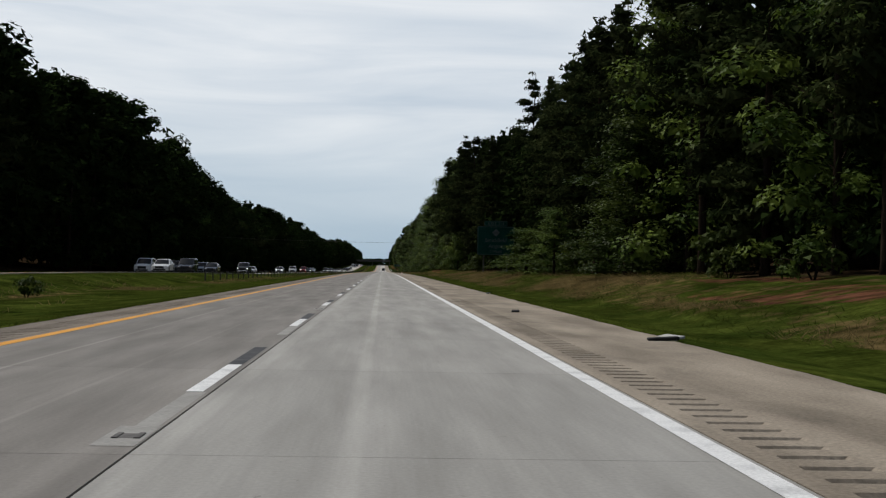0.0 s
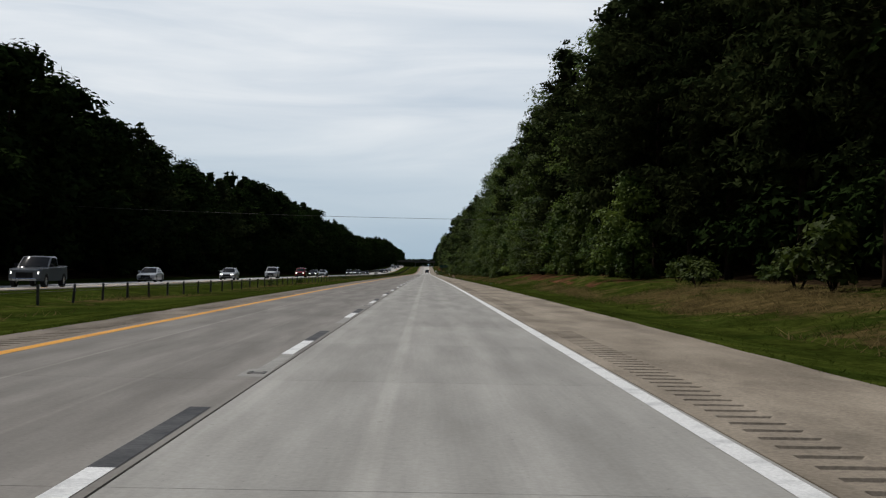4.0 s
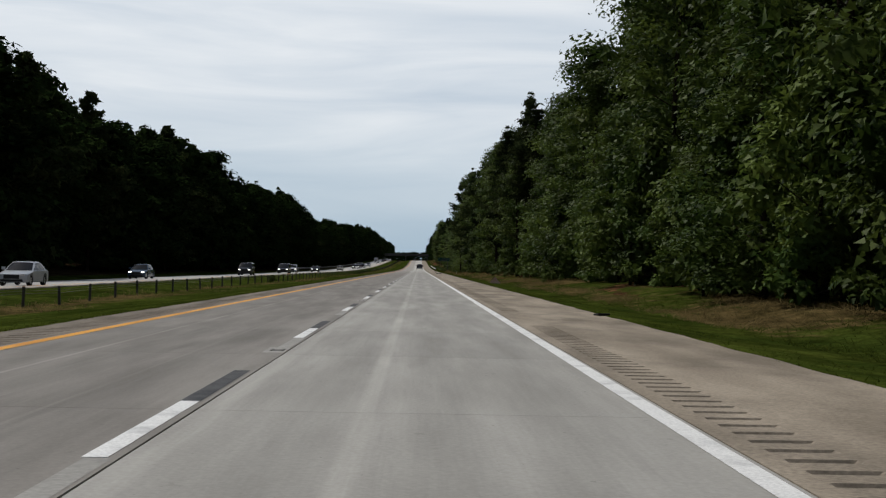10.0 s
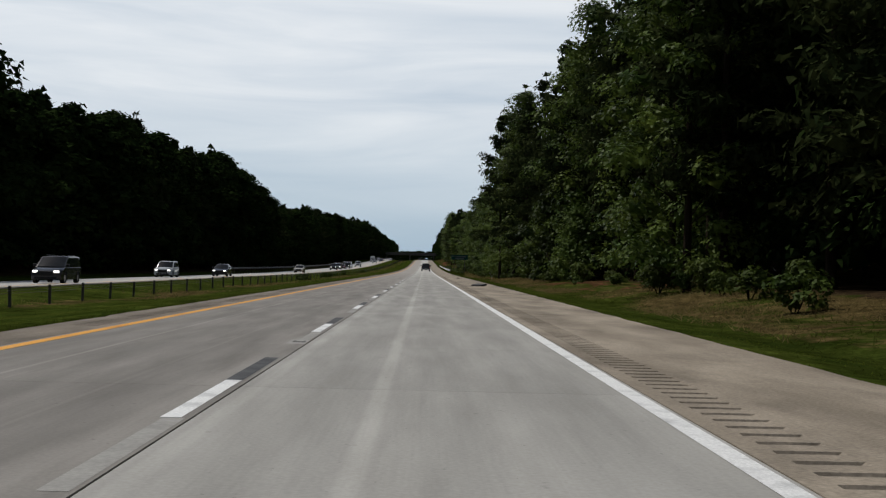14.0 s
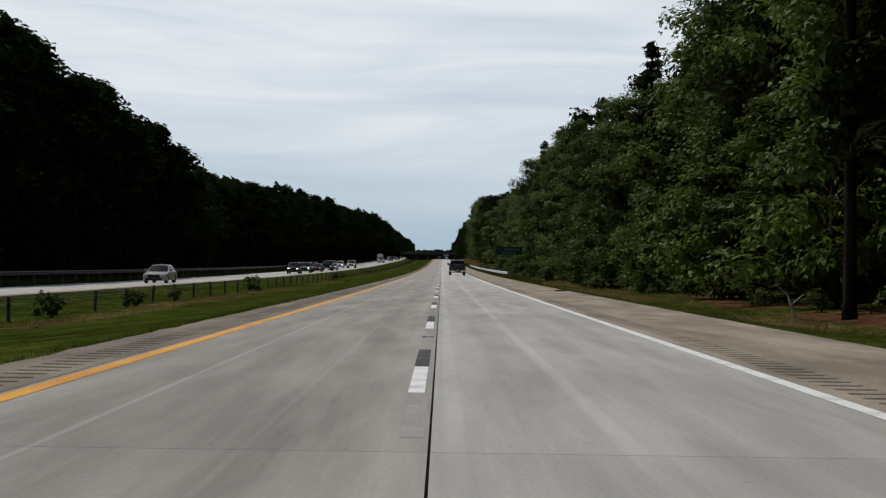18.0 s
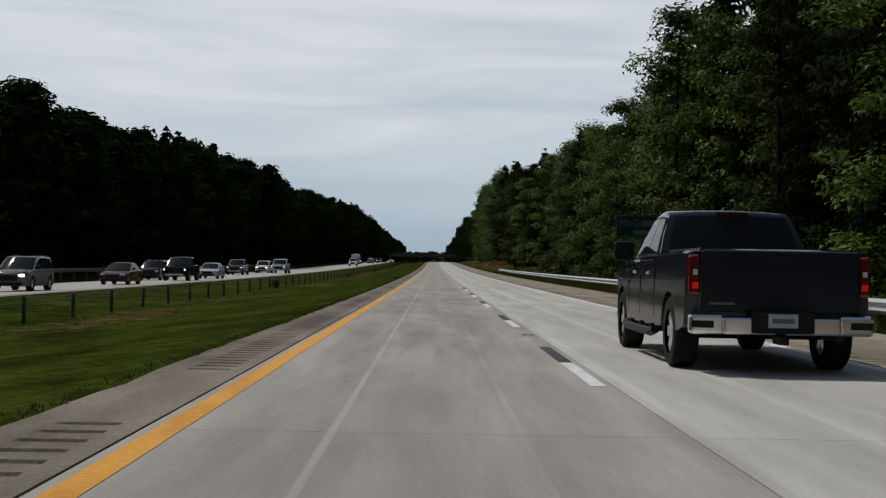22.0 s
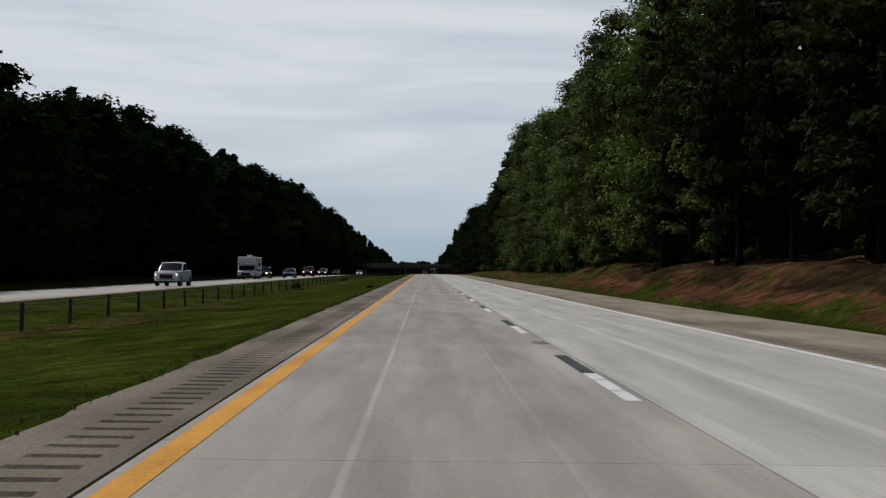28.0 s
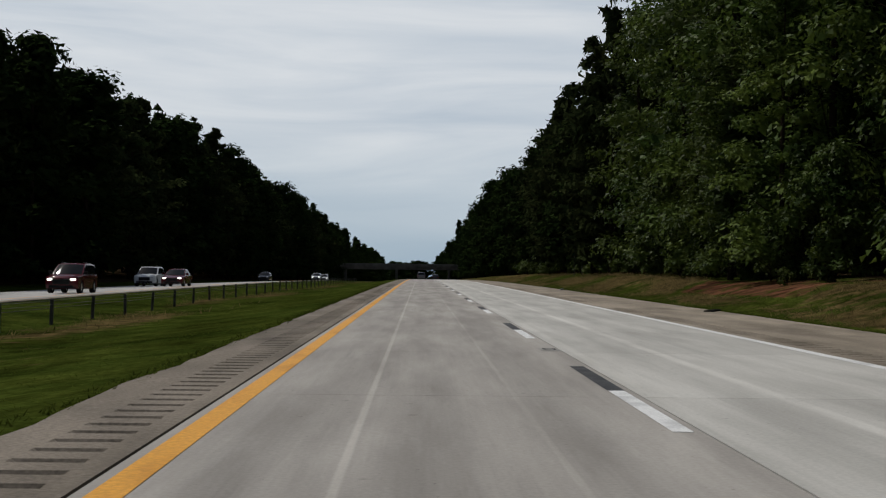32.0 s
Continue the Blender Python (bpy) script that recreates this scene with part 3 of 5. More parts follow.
for s, x0 in ((-1, -46), (1, 22)):
    b = bmesh.new()
    prof = [(x0 - s * 8, -1.5), (x0 + s * 4, 4.9), (x0 + s * 60, 5.5), (x0 + s * 60, -1.5)]
    a = [b.verts.new((x, -14, z)) for x, z in prof]
    c = [b.verts.new((x, 14, z)) for x, z in prof]
    b.faces.new(a)
    b.faces.new(c[::-1])
    for i in range(4):
        b.faces.new((a[i], a[(i + 1) % 4], c[(i + 1) % 4], c[i]))
    bmesh.ops.recalc_face_normals(b, faces=b.faces)
    part("abutment_slope", b, WEED, bridge, "grassed abutment slope")


# ---- trees ----
RNG = np.random.default_rng(11)


def cards(centres, normals, w, h, rng, bend=0.0):
    """Leaf sprays as small pointed triangles round the given centres, facing roughly along the normals."""
    n = len(centres)
    nr = normals + rng.normal(0, 0.42, (n, 3))
    nr /= np.linalg.norm(nr, axis=1)[:, None] + 1e-6
    up = rng.normal(0, 1, (n, 3))
    u = np.cross(nr, up)
    u /= np.linalg.norm(u, axis=1)[:, None] + 1e-6
    v = np.cross(nr, u)
    sw = (w * rng.uniform(0.6, 1.35, n))[:, None] * u
    sh = (h * rng.uniform(0.6, 1.35, n))[:, None] * v
    skew = rng.uniform(-0.35, 0.35, (n, 1))
    c = centres
    return np.stack([c - sh, c + sw * 0.62 + sh * (0.6 + skew), c - sw * 0.62 + sh * (0.6 - skew)], axis=1)


def shell(centre, r, flat, n, rng):
    d = rng.normal(0, 1, (n, 3))
    d /= np.linalg.norm(d, axis=1)[:, None]
    d[:, 2] = np.where(d[:, 2] < -0.2, -d[:, 2], d[:, 2])
    rad = r * rng.uniform(0.55, 1.08, (n, 1))
    off = d * rad * np.array([1, 1, flat])
    return centre + off, d


def trunk_bm(h, r, limbs, rng, lean=0.25):
    dx, dy = rng.normal(0, lean, 2)
    pts = [(dx * u * u * 2, dy * u * u * 2, -0.4 + (h + 0.4) * u) for u in (0, 0.05, 0.3, 0.6, 0.85, 1)]
    b = tube_bm(pts, [r * 1.5, r * 1.1, r * 0.85, r * 0.6, r * 0.35, 0.03], 7)
    for base, tip, rr in limbs:
        mid = (Vector(base) + Vector(tip)) / 2 + Vector((0, 0, 0.25))
        tube_bm([base, tip], [rr, rr * 0.3], 3, b, False)
    return b


def inner(clumps, depth, n, size, rng):
    """Broad dense sprays in the heart of each clump."""
    qs = []
    for c, r in clumps:
        p, d = shell(c * np.array([0.85, 0.85, 1]), r * depth, 0.8, n, rng)
        qs.append(cards(p, d, size * 1.3, size, rng))
    return np.concatenate(qs)


def broadleaf(seed, h, spread, n_cards, size, low=0.08):
    """A roadside hardwood: leaves to near the ground, uneven rounded lobes."""
    rng = np.random.default_rng(seed)
    clumps, limbs = [], []
    count = 42
    for i in range(count):
        u = low + (0.97 - low) * ((i + rng.uniform()) / count)
        prof = math.sin(math.pi * min(1, 0.25 + 0.75 * u) ** 0.9) ** 0.6 if u > 0.3 else 0.72 + 0.6 * u
        a = i * 2.4 + rng.normal(0, 0.5)
        r = spread * prof * rng.uniform(0.15, 1.0)
        c = np.array([r * math.cos(a), r * math.sin(a), u * h])
        clumps.append((c, spread * rng.uniform(0.2, 0.46)))
        if i % 2 == 0:
            limbs.append(((0, 0, max(0.4, c[2] - r * 0.7)), tuple(c), 0.022 + 0.03 * (1 - u)))
    clumps.append((np.array([0, 0, h * 0.95]), spread * 0.35))
    clumps.append((np.array([0, 0, h * 0.75]), spread * 0.5))
    w = np.array([r * r for _, r in clumps])
    per = np.maximum(8, (n_cards * w / w.sum())).astype(int)
    qs = []
    for (c, r), k in zip(clumps, per):
        p, d = shell(c, r, 0.85, k, rng)
        qs.append(cards(p, d + np.array([0, 0, 0.4]), size * 1.25, size * 0.8, rng))
    qs.append(inner(clumps, 0.42, 9, size * 2.2, rng))
    return trunk_bm(h * 0.9, 0.007 * h + 0.03, limbs, rng), np.concatenate(qs)


def pine(seed, h, spread, n_cards, size, low=0.3):
    """A loblolly pine: straight trunk, whorled limbs ending in needle tufts, ragged pointed top."""
    rng = np.random.default_rng(seed)
    limbs, tips = [], []
    z = low * h
    while z < h * 0.985:
        u = (z - low * h) / (h * (1 - low))
        reach = spread * (0.55 + 0.75 * u if u < 0.45 else (1 - u) * 1.62) + 0.25
        for k in range(3):
            a = rng.uniform(0, 2 * math.pi)
            r = reach * rng.uniform(0.55, 1.15)
            tip = np.array([r * math.cos(a), r * math.sin(a), z + r * rng.uniform(-0.1, 0.35)])
            limbs.append(((0, 0, z), tuple(tip), 0.015 + 0.02 * (1 - u)))
            for f in (0.5, 0.8, 1.0):
                tips.append((np.array([tip[0] * f, tip[1] * f, z + (tip[2] - z) * f]), 0.4 + 0.38 * reach * 0.55))
        z += h * 0.032 * rng.uniform(0.7, 1.3)
    tips.append((np.array([0, 0, h]), 0.5))
    w = np.array([r * r for _, r in tips])
    per = np.maximum(5, (n_cards * w / w.sum())).astype(int)
    qs = []
    for (c, r), k in zip(tips, per):
        p, d = shell(c, r, 0.6, k, rng)
        qs.append(cards(p, d + np.array([0, 0, 0.3]), size * 0.7, size * 1.15, rng))
    qs.append(inner(tips, 0.35, 2, size * 1.5, rng))
    return trunk_bm(h, 0.008 * h + 0.03, limbs, rng, 0.12), np.concatenate(qs)


def tree(kind, seed, h, spread, n_cards, size, low, leaf, name, label, category, group):
    tb, q = (pine if kind == "pine" else broadleaf)(seed, h, spread, n_cards, size, low)
    e = thing(name, label, category, group, Matrix.Translation((0, -900, -400)))
    part("trunk", tb, BARK, e, smooth=True)
    put("crown", tris_mesh("crown", q, leaf), e)
    return e


H0 = 20.0
PR = [tree("pine", 20 + i, H0, 3.6, 5000, 0.25, lo, PINE, "pine_tree", "tall dark-green loblolly pine at the forest edge", "tree", "trees along the right verge") for i, lo in enumerate((0.10, 0.16, 0.22))]
BR = [tree("leaf", 40 + i, H0, sp, 6800, 0.165, 0.03, LEAF, "broadleaf_tree", "leafy green hardwood tree at the forest edge", "tree", "trees along the right verge") for i, sp in enumerate((3.9, 3.4, 4.3))]
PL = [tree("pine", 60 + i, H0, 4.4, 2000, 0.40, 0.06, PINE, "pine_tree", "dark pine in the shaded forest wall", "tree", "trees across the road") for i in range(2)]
BL = [tree("leaf", 80 + i, H0, sp, 2500, 0.36, 0.03, SHADED_LEAF, "broadleaf_tree", "dark shaded hardwood in the forest wall", "tree", "trees across the road") for i, sp in enumerate((4.6, 4.0, 5.0))]

TOP_R = ((60, 18), (96, 18.9), (144, 18.7), (192, 21), (225, 23.5), (288, 23.5), (336, 24.7), (384, 25), (420, 23.4), (456, 22.9), (480, 20.7), (528, 23.4),
         (560, 24), (600, 26.5), (640, 25), (692, 25), (704, 21.5), (745, 20), (768, 19.5), (816, 22.9), (850, 23), (888, 21.8), (912, 18.9), (960, 19.5),
         (1008, 18.2), (1056, 20.2), (1104, 22.1), (1128, 24), (1176, 24), (1200, 25.5), (1236, 28), (1272, 24.3), (1296, 22.2), (1330, 23.4), (1900, 24))
TOP_L = ((60, 23), (144, 25.2), (192, 26.4), (216, 25.5), (264, 23.5), (300, 21), (336, 20), (372, 17.8), (390, 17.6), (432, 21.8), (504, 22), (528, 20.6),
         (552, 22.7), (600, 23.8), (618, 19.5), (632, 18.5), (660, 21.7), (696, 21.3), (720, 20.1), (744, 22.9), (768, 24.1), (816, 20.8), (840, 17), (864, 15.6),
         (900, 17.5), (936, 17.1), (960, 19), (990, 20.6), (1056, 22.5), (1080, 22), (1104, 19.8), (1128, 18.3), (1160, 21.5), (1224, 22.7), (1296, 22.8), (1344, 25.2),
         (1390, 25.6), (1900, 25))
# stretches where pines stand in front
PINES = ((-20, 262), (505, 690), (985, 1085), (1250, 1330))


def grow(protos, x, y, h, rng, wide=1.0):
    s = h / H0
    p = protos[int(rng.integers(len(protos)))]
    sx = wide * (0.55 + 0.45 * s) * rng.uniform(0.9, 1.15)
    m = Matrix.Translation((x, y, land(x, y) - 0.1)) @ Matrix.Rotation(rng.uniform(0, 6.28), 4, "Z") @ Matrix.Diagonal((sx, sx, s, 1))
    return copy_thing(p, m)


y = 28.0
while y < 1690:
    clear = 108 < y < 168
    top = lerp(TOP_R, y) * (1.36 if clear else 1.0)
    pines = any(a < y < b for a, b in PINES)
    x = (22.5 if clear else 17.0) + max(-1.6, RNG.normal(0, 1.3))
    if 638 < y < 694:
        x -= 3.0
    elif 745 < y < 935:
        x += 0.8
    elif 1000 < y < 1118:
        x -= 3.2
    elif 1118 <= y < 1160:
        x -= 2.0
    if RNG.uniform() < (0.78 if pines else 0.12):
        grow(PR if y < 1260 else PL, x, y, top * RNG.uniform(0.88, 1.05), RNG)
    else:
        grow(BR if y < 1260 else BL, x + 0.4, y, top * RNG.uniform(0.8, 1.03), RNG, 1.08)
    y += RNG.uniform(5.0, 7.6) if y < 1300 else RNG.uniform(8, 12)
y = 20.0
while y < 1690:
    top = lerp(TOP_L, y)
    x = -40.0 + RNG.normal(0, 1.2)
    if RNG.uniform() < 0.18:
        grow(PL, x, y, top * RNG.uniform(0.96, 1.05), RNG, 1.15)
    else:
        grow(BL, x, y, top * RNG.uniform(0.88, 1.02), RNG, 1.36)
    y += RNG.uniform(5.5, 8.5) if y < 1300 else RNG.uniform(8, 12)


def wood(name, x0, x1, tops, gap, protos, label, y0, y1, gain=1.0, thin=3, swell=1.55):
    """The trees behind the front row, as one mass."""
    rng = np.random.default_rng(len(name) + int(abs(x0)))
    out, stems = [], bmesh.new()
    base = []
    for p in protos:
        crown = [c for c in p.children if c.name.startswith("crown")][0].data
        a = np.empty(len(crown.vertices) * 3, dtype=np.float32)
        crown.vertices.foreach_get("co", a)
        base.append(a.reshape(-1, 3, 3))
    y = y0
    while y < y1:
        x = rng.uniform(x0, x1)
        h = lerp(tops, y) * rng.uniform(0.9, 1.1) * gain
        s = h / H0
        q = base[int(rng.integers(len(base)))][::thin]
        a = rng.uniform(0, 6.28)
        r = np.array([[math.cos(a), -math.sin(a), 0], [math.sin(a), math.cos(a), 0], [0, 0, 1]])
        mid = q.mean(axis=1, keepdims=True)
        q = mid + (q - mid) * swell
        z = land(x, y)
        out.append((q @ r.T) * np.array([1.05, 1.05, s]) + np.array([x, y, z]))
        tube_bm([(x, y, z - 0.3), (x, y, z + h * 0.8)], [0.15, 0.06], 5, stems, caps=False)
        y += gap * rng.uniform(0.7, 1.3)
    e = thing(name, label, "forest", kind="stuff")
    tagged(put("leaf_mass", tris_mesh("leaf_mass", np.concatenate(out), SHADED_LEAF), e), kind="stuff")
    tagged(part("stem_mass", stems, BARK, e), kind="stuff")
    return e


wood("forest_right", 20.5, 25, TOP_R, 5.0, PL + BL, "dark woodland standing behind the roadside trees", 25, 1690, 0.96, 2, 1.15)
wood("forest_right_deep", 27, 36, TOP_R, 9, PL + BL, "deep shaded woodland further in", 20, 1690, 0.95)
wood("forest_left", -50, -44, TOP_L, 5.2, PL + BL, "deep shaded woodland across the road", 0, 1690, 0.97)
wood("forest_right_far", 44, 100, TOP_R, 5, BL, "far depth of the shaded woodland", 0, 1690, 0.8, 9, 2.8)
wood("forest_left_far", -110, -55, TOP_L, 5, BL, "far depth of the shaded woodland", 0, 1690, 0.8, 9, 2.8)
wood("forest_beyond_right", 15, 24, TOP_R, 20, PL + BL, "woodland beyond the bridge", 1712, 2500)
wood("forest_beyond_left", -46, -38, TOP_L, 20, PL + BL, "woodland beyond the bridge", 1712, 2500)
wood("forest_far", -60, 45, ((1700, 9.5), (2400, 9.5)), 0.9, BL, "low distant woodland closing the view beyond the bridge", 1740, 1830)

def understory(name, x0, x1, gap, tall, material, label, y0, y1, size):
    """The dense low growth that closes the wood's edge between the trunks, as one mass."""
    rng = np.random.default_rng(int(abs(x0) * 10))
    out, y = [], y0
    while y < y1:
        x = rng.uniform(x0, x1) + (4.5 if x0 > 0 and 100 < y < 162 else 0)
        h = tall * rng.uniform(0.6, 1.25)
        for k in range(3):
            c = np.array([x + rng.normal(0, 0.5), y + rng.normal(0, 0.9), land(x, y) + h * rng.uniform(0.2, 0.8)])
            p, d = shell(c, h * 0.42, 1.0, 46, rng)
            out.append(cards(p, d + np.array([0, 0, 0.4]), size * 1.2, size * 0.9, rng))
        y += gap * rng.uniform(0.6, 1.4)
    return tagged(put(name, tris_mesh(name, np.concatenate(out), material)), label, "undergrowth", kind="stuff")


understory("undergrowth_right", 17.6, 20.5, 1.3, 4.2, SHADED_LEAF, "dense dark undergrowth between the trunks", 30, 1500, 0.25)
understory("undergrowth_left", -44.5, -41.5, 1.6, 5.5, SHADED_LEAF, "dense dark undergrowth at the foot of the far trees", 20, 1600, 0.5)

# brush at the foot of the trees
def bush_mesh(seed, n, size):
    rng = np.random.default_rng(seed)
    qs = []
    for i in range(9):
        a = rng.uniform(0, 6.28)
        r = rng.uniform(0, 0.9)
        c = np.array([r * math.cos(a), r * math.sin(a), rng.uniform(0.25, 1.25) * (1.15 - 0.5 * r)])
        p, d = shell(c, rng.uniform(0.3, 0.6), 0.85, n // 9, rng)
        p[:, 2] = np.maximum(p[:, 2], 0.03)
        qs.append(cards(p, d + np.array([0, 0, 0.5]), size * 1.2, size * 0.8, rng))
    stems = bmesh.new()
    for i in range(5):
        a = rng.uniform(0, 6.28)
        tube_bm([(0, 0, -0.1), (0.35 * math.cos(a), 0.35 * math.sin(a), 0.6), (0.7 * math.cos(a), 0.7 * math.sin(a), 1.2)], [0.03, 0.02, 0.008], 4, stems, False)
    return np.concatenate(qs), stems


BUSH = []
for i in range(3):
    q, stems = bush_mesh(100 + i, 560, 0.14)
    e = thing("bush", "low leafy green bush at the foot of the trees", "bush", "brush along the right verge", Matrix.Translation((0, -920, -400)))
    put("leafage", tris_mesh("leafage", q, BRUSH), e)
    part("stem", stems, BARK, e)
    BUSH.append(e)
y = 30.0
while y < 1350:
    x = 15.6 + RNG.normal(0, 0.8) + (1.0 if 985 < y < 1110 else 0)
    if 445 < y < 740:
        x -= 1.7
    if 112 < y < 168:
        x = 21.5
    s = RNG.uniform(0.6, 1.5) * (0.7 if any(a < y < b for a, b in CLAYS) or 445 < y < 740 else 1.1)
    m = Matrix.Translation((x, y, land(x, y) - 0.05)) @ Matrix.Rotation(RNG.uniform(0, 6.28), 4, "Z") @ Matrix.Diagonal((s * 1.1, s * 1.1, s * RNG.uniform(0.8, 1.5), 1))
    copy_thing(BUSH[int(RNG.integers(3))], m)
    y += RNG.uniform(3.4, 7.6) * (0.75 if 445 < y < 740 else 1.0)
# young hardwoods that skirt the wood's edge
SAP = [tree("leaf", 140 + i, 6.5, 2.3, 3000, 0.15, 0.02, LEAF, "young_tree", "bright green young hardwood skirting the forest edge", "tree", "young trees along the right verge") for i in range(2)]
for y0, y1, gap in ((210, 445, 4.6), (452, 500, 6.0), (600, 645, 7.0), (700, 770, 6.5), (1085, 1240, 9.0)):
    y = y0
    while y < y1:
        x, k = 14.4 + RNG.normal(0, 0.45), RNG.uniform(0.6, 1.3)
        copy_thing(SAP[int(RNG.integers(2))], Matrix.Translation((x, y, land(x, y) - 0.1)) @ Matrix.Rotation(RNG.uniform(0, 6.28), 4, "Z") @ Matrix.Diagonal((k, k, k, 1)))
        y += gap * RNG.uniform(0.6, 1.4)
# low brush behind the guard rail
for i in range(46):
    y = 786 + i * 3.9 + RNG.uniform(-1.2, 1.2)
    x = 9.7 + RNG.uniform(-0.6, 1.4)
    s = RNG.uniform(0.5, 0.95)
    w = copy_thing(BUSH[int(RNG.integers(3))], Matrix.Translation((x, y, land(x, y) - 0.05)) @ Matrix.Rotation(RNG.uniform(0, 6.28), 4, "Z") @ Matrix.Diagonal((s, s, s * 0.95, 1)))
    w.name = "weed_clump"
    tagged(w, "rank green weed clump behind the steel guard rail", "weeds", "weeds behind the guard rail")
# saplings that stand out bright before the pines
for x, y, h in ((14.6, 56, 8.5), (15.0, 60, 6.5), (14.2, 84, 5.0), (13.9, 100, 4.0), (13.6, 262, 6.8), (14.2, 268, 7.5), (14.6, 274, 6.5), (14.0, 281, 5.5), (14.3, 300, 9), (14.2, 352, 9.5),
                (14.0, 392, 11), (14.3, 402, 9), (14.4, 430, 10), (14.2, 510, 15), (14.8, 516, 16), (14.0, 551, 20), (14.8, 559, 22), (14.3, 690, 9), (14.8, 700, 11), (14.6, 1208, 14), (14.2, 1216, 12)):
    grow(BR, x, y, h, RNG, 1.0)

# ---- grass ----
def blades(name, n, xa, xb, ya, yb, h, w, material, label, keep=None, seed=1, lay=0.9):
    rng = np.random.default_rng(seed)
    x, y = rng.uniform(xa, xb, n), rng.uniform(ya, yb, n)
    if keep is not None:
        ok = np.array([keep(a, b) for a, b in zip(x, y)])
        x, y = x[ok], y[ok]
    z = np.array([land(a, b) for a, b in zip(x, y)])
    k = len(x)
    a = rng.uniform(0, 2 * math.pi, k)
    hh = h * rng.uniform(0.5, 1.4, k)
    ww = w * rng.uniform(0.6, 1.4, k)
    p0 = np.stack([x - ww * np.cos(a), y - ww * np.sin(a), z - 0.01], 1)
    p1 = np.stack([x + ww * np.cos(a), y + ww * np.sin(a), z - 0.01], 1)
    tip = np.stack([x + rng.normal(0, lay, k) * hh, y + rng.normal(0, lay, k) * hh, z + hh], 1)
    me = tris_mesh(name, np.stack([p0, p1, tip], 1), material)
    return tagged(put(name, me), label, "grass", kind="stuff")


blades("median_grass", 210000, -9.5, -4.66, 0, 1230, 0.022, 0.009, GRASS, "short mown green grass of the median", seed=2, lay=3.2)
blades("median_hollow_grass", 50000, -18.8, -9.4, 20, 1350, 0.07, 0.014, WEED, "longer dull grass in the median hollow", seed=3, lay=2.2)
blades("median_dry_grass", 30000, -15, -9.5, 20, 1350, 0.17, 0.012, DRYGRASS, "patches of dry brown grass in the median", lambda a, b: noise.noise((a * 0.4, b * 0.07, 21)) > 0.1, seed=4)
blades("edge_tufts", 90000, -5.05, -4.45, 0, 1240, 0.045, 0.011, WEED, "ragged grass tufts over the shoulder edge", lambda a, b: -0.2 < a - lerp(EDGE_L, b) - 0.09 * noise.noise((1, b * 0.9, 2)) - 0.05 * noise.noise((4, b * 2.7, 2)) < 0, seed=8, lay=1.2)
blades("verge_grass", 150000, 6.1, 10.6, 10, 1300, 0.045, 0.010, GRASS, "green grass beside the shoulder", lambda a, b: a > lerp(EDGE_R, b) - 0.08, seed=5, lay=2.4)
blades("bank_dry_grass", 170000, 9.2, 16.0, 10, 1320, 0.20, 0.013, DRYGRASS, "tall dry tan grass on the bank", lambda a, b: noise.noise((a * 0.28, b * 0.09, 11)) > -0.05 and not (a > 11.2 and any(c < b < d for c, d in CLAYS)) and not (a > 10.5 and 1022 < b < 1118), seed=6, lay=1.9)
blades("bank_weeds", 170000, 9.0, 16.5, 10, 1320, 0.13, 0.013, WEED, "green weeds on the bank", lambda a, b: noise.noise((a * 0.28, b * 0.09, 11)) < 0.05 and not (a > 11.4 and any(c < b < d for c, d in CLAYS)) and not (a > 10.3 and 1022 < b < 1118), seed=7, lay=2.2)
blades("rail_weeds", 42000, 7.0, 10.4, 765, 970, 0.40, 0.016, WEED, "tall rank weeds round the guard rail posts", seed=9, lay=0.5)
for y, s in ((42, 0.8), (247, 0.6), (272, 0.6), (356, 0.6), (467, 0.7), (637, 0.7), (644, 0.8), (677, 0.8), (689, 0.7), (695, 0.6), (721, 1.0), (785, 0.8), (791, 0.7), (803, 0.6), (873, 0.6), (946, 0.5), (1017, 0.6), (1102, 0.7), (1174, 0.6)):
    x = -12.6 + RNG.normal(0, 0.3)
    m = Matrix.Translation((x, y, land(x, y) - 0.05)) @ Matrix.Rotation(RNG.uniform(0, 6.28), 4, "Z") @ Matrix.Diagonal((s * 0.7, s * 0.7, s * 0.75, 1))
    w = copy_thing(BUSH[int(RNG.integers(3))], m)
    tagged(w, "dark weedy shrub among the median posts", "bush", "shrubs in the median")


# ---- cable barrier in the median ----
barrier = thing("cable_barrier", "wire rope barrier on thin dark steel posts in the median grass", "barrier")
pb = box_bm(-0.05, 0.05, -0.04, 0.04, -0.3, 0.78, 0.008)
pm = bpy.data.meshes.new("post")
pb.to_mesh(pm)
pb.free()
pm.materials.append(POST)
PX, GAP = -13.2, 4.9
posts = [96 + GAP * i for i in range(262)]
lines = [[], [], []]
for y in posts:
    z = land(PX, y)
    put("post", pm, barrier, Matrix.Translation((PX, y, z)) @ Matrix.Rotation(RNG.normal(0, 0.025), 4, "X") @ Matrix.Rotation(RNG.normal(0, 0.025), 4, "Y"))
    for k in range(3):
        lines[k].append((PX + 0.055 * (1 if k % 2 else -1), y, z + 0.5 + 0.11 * k))
for k in range(3):
    part("cable", tube_bm(lines[k], [0.009] * len(posts), 5), POST, barrier, smooth=True)


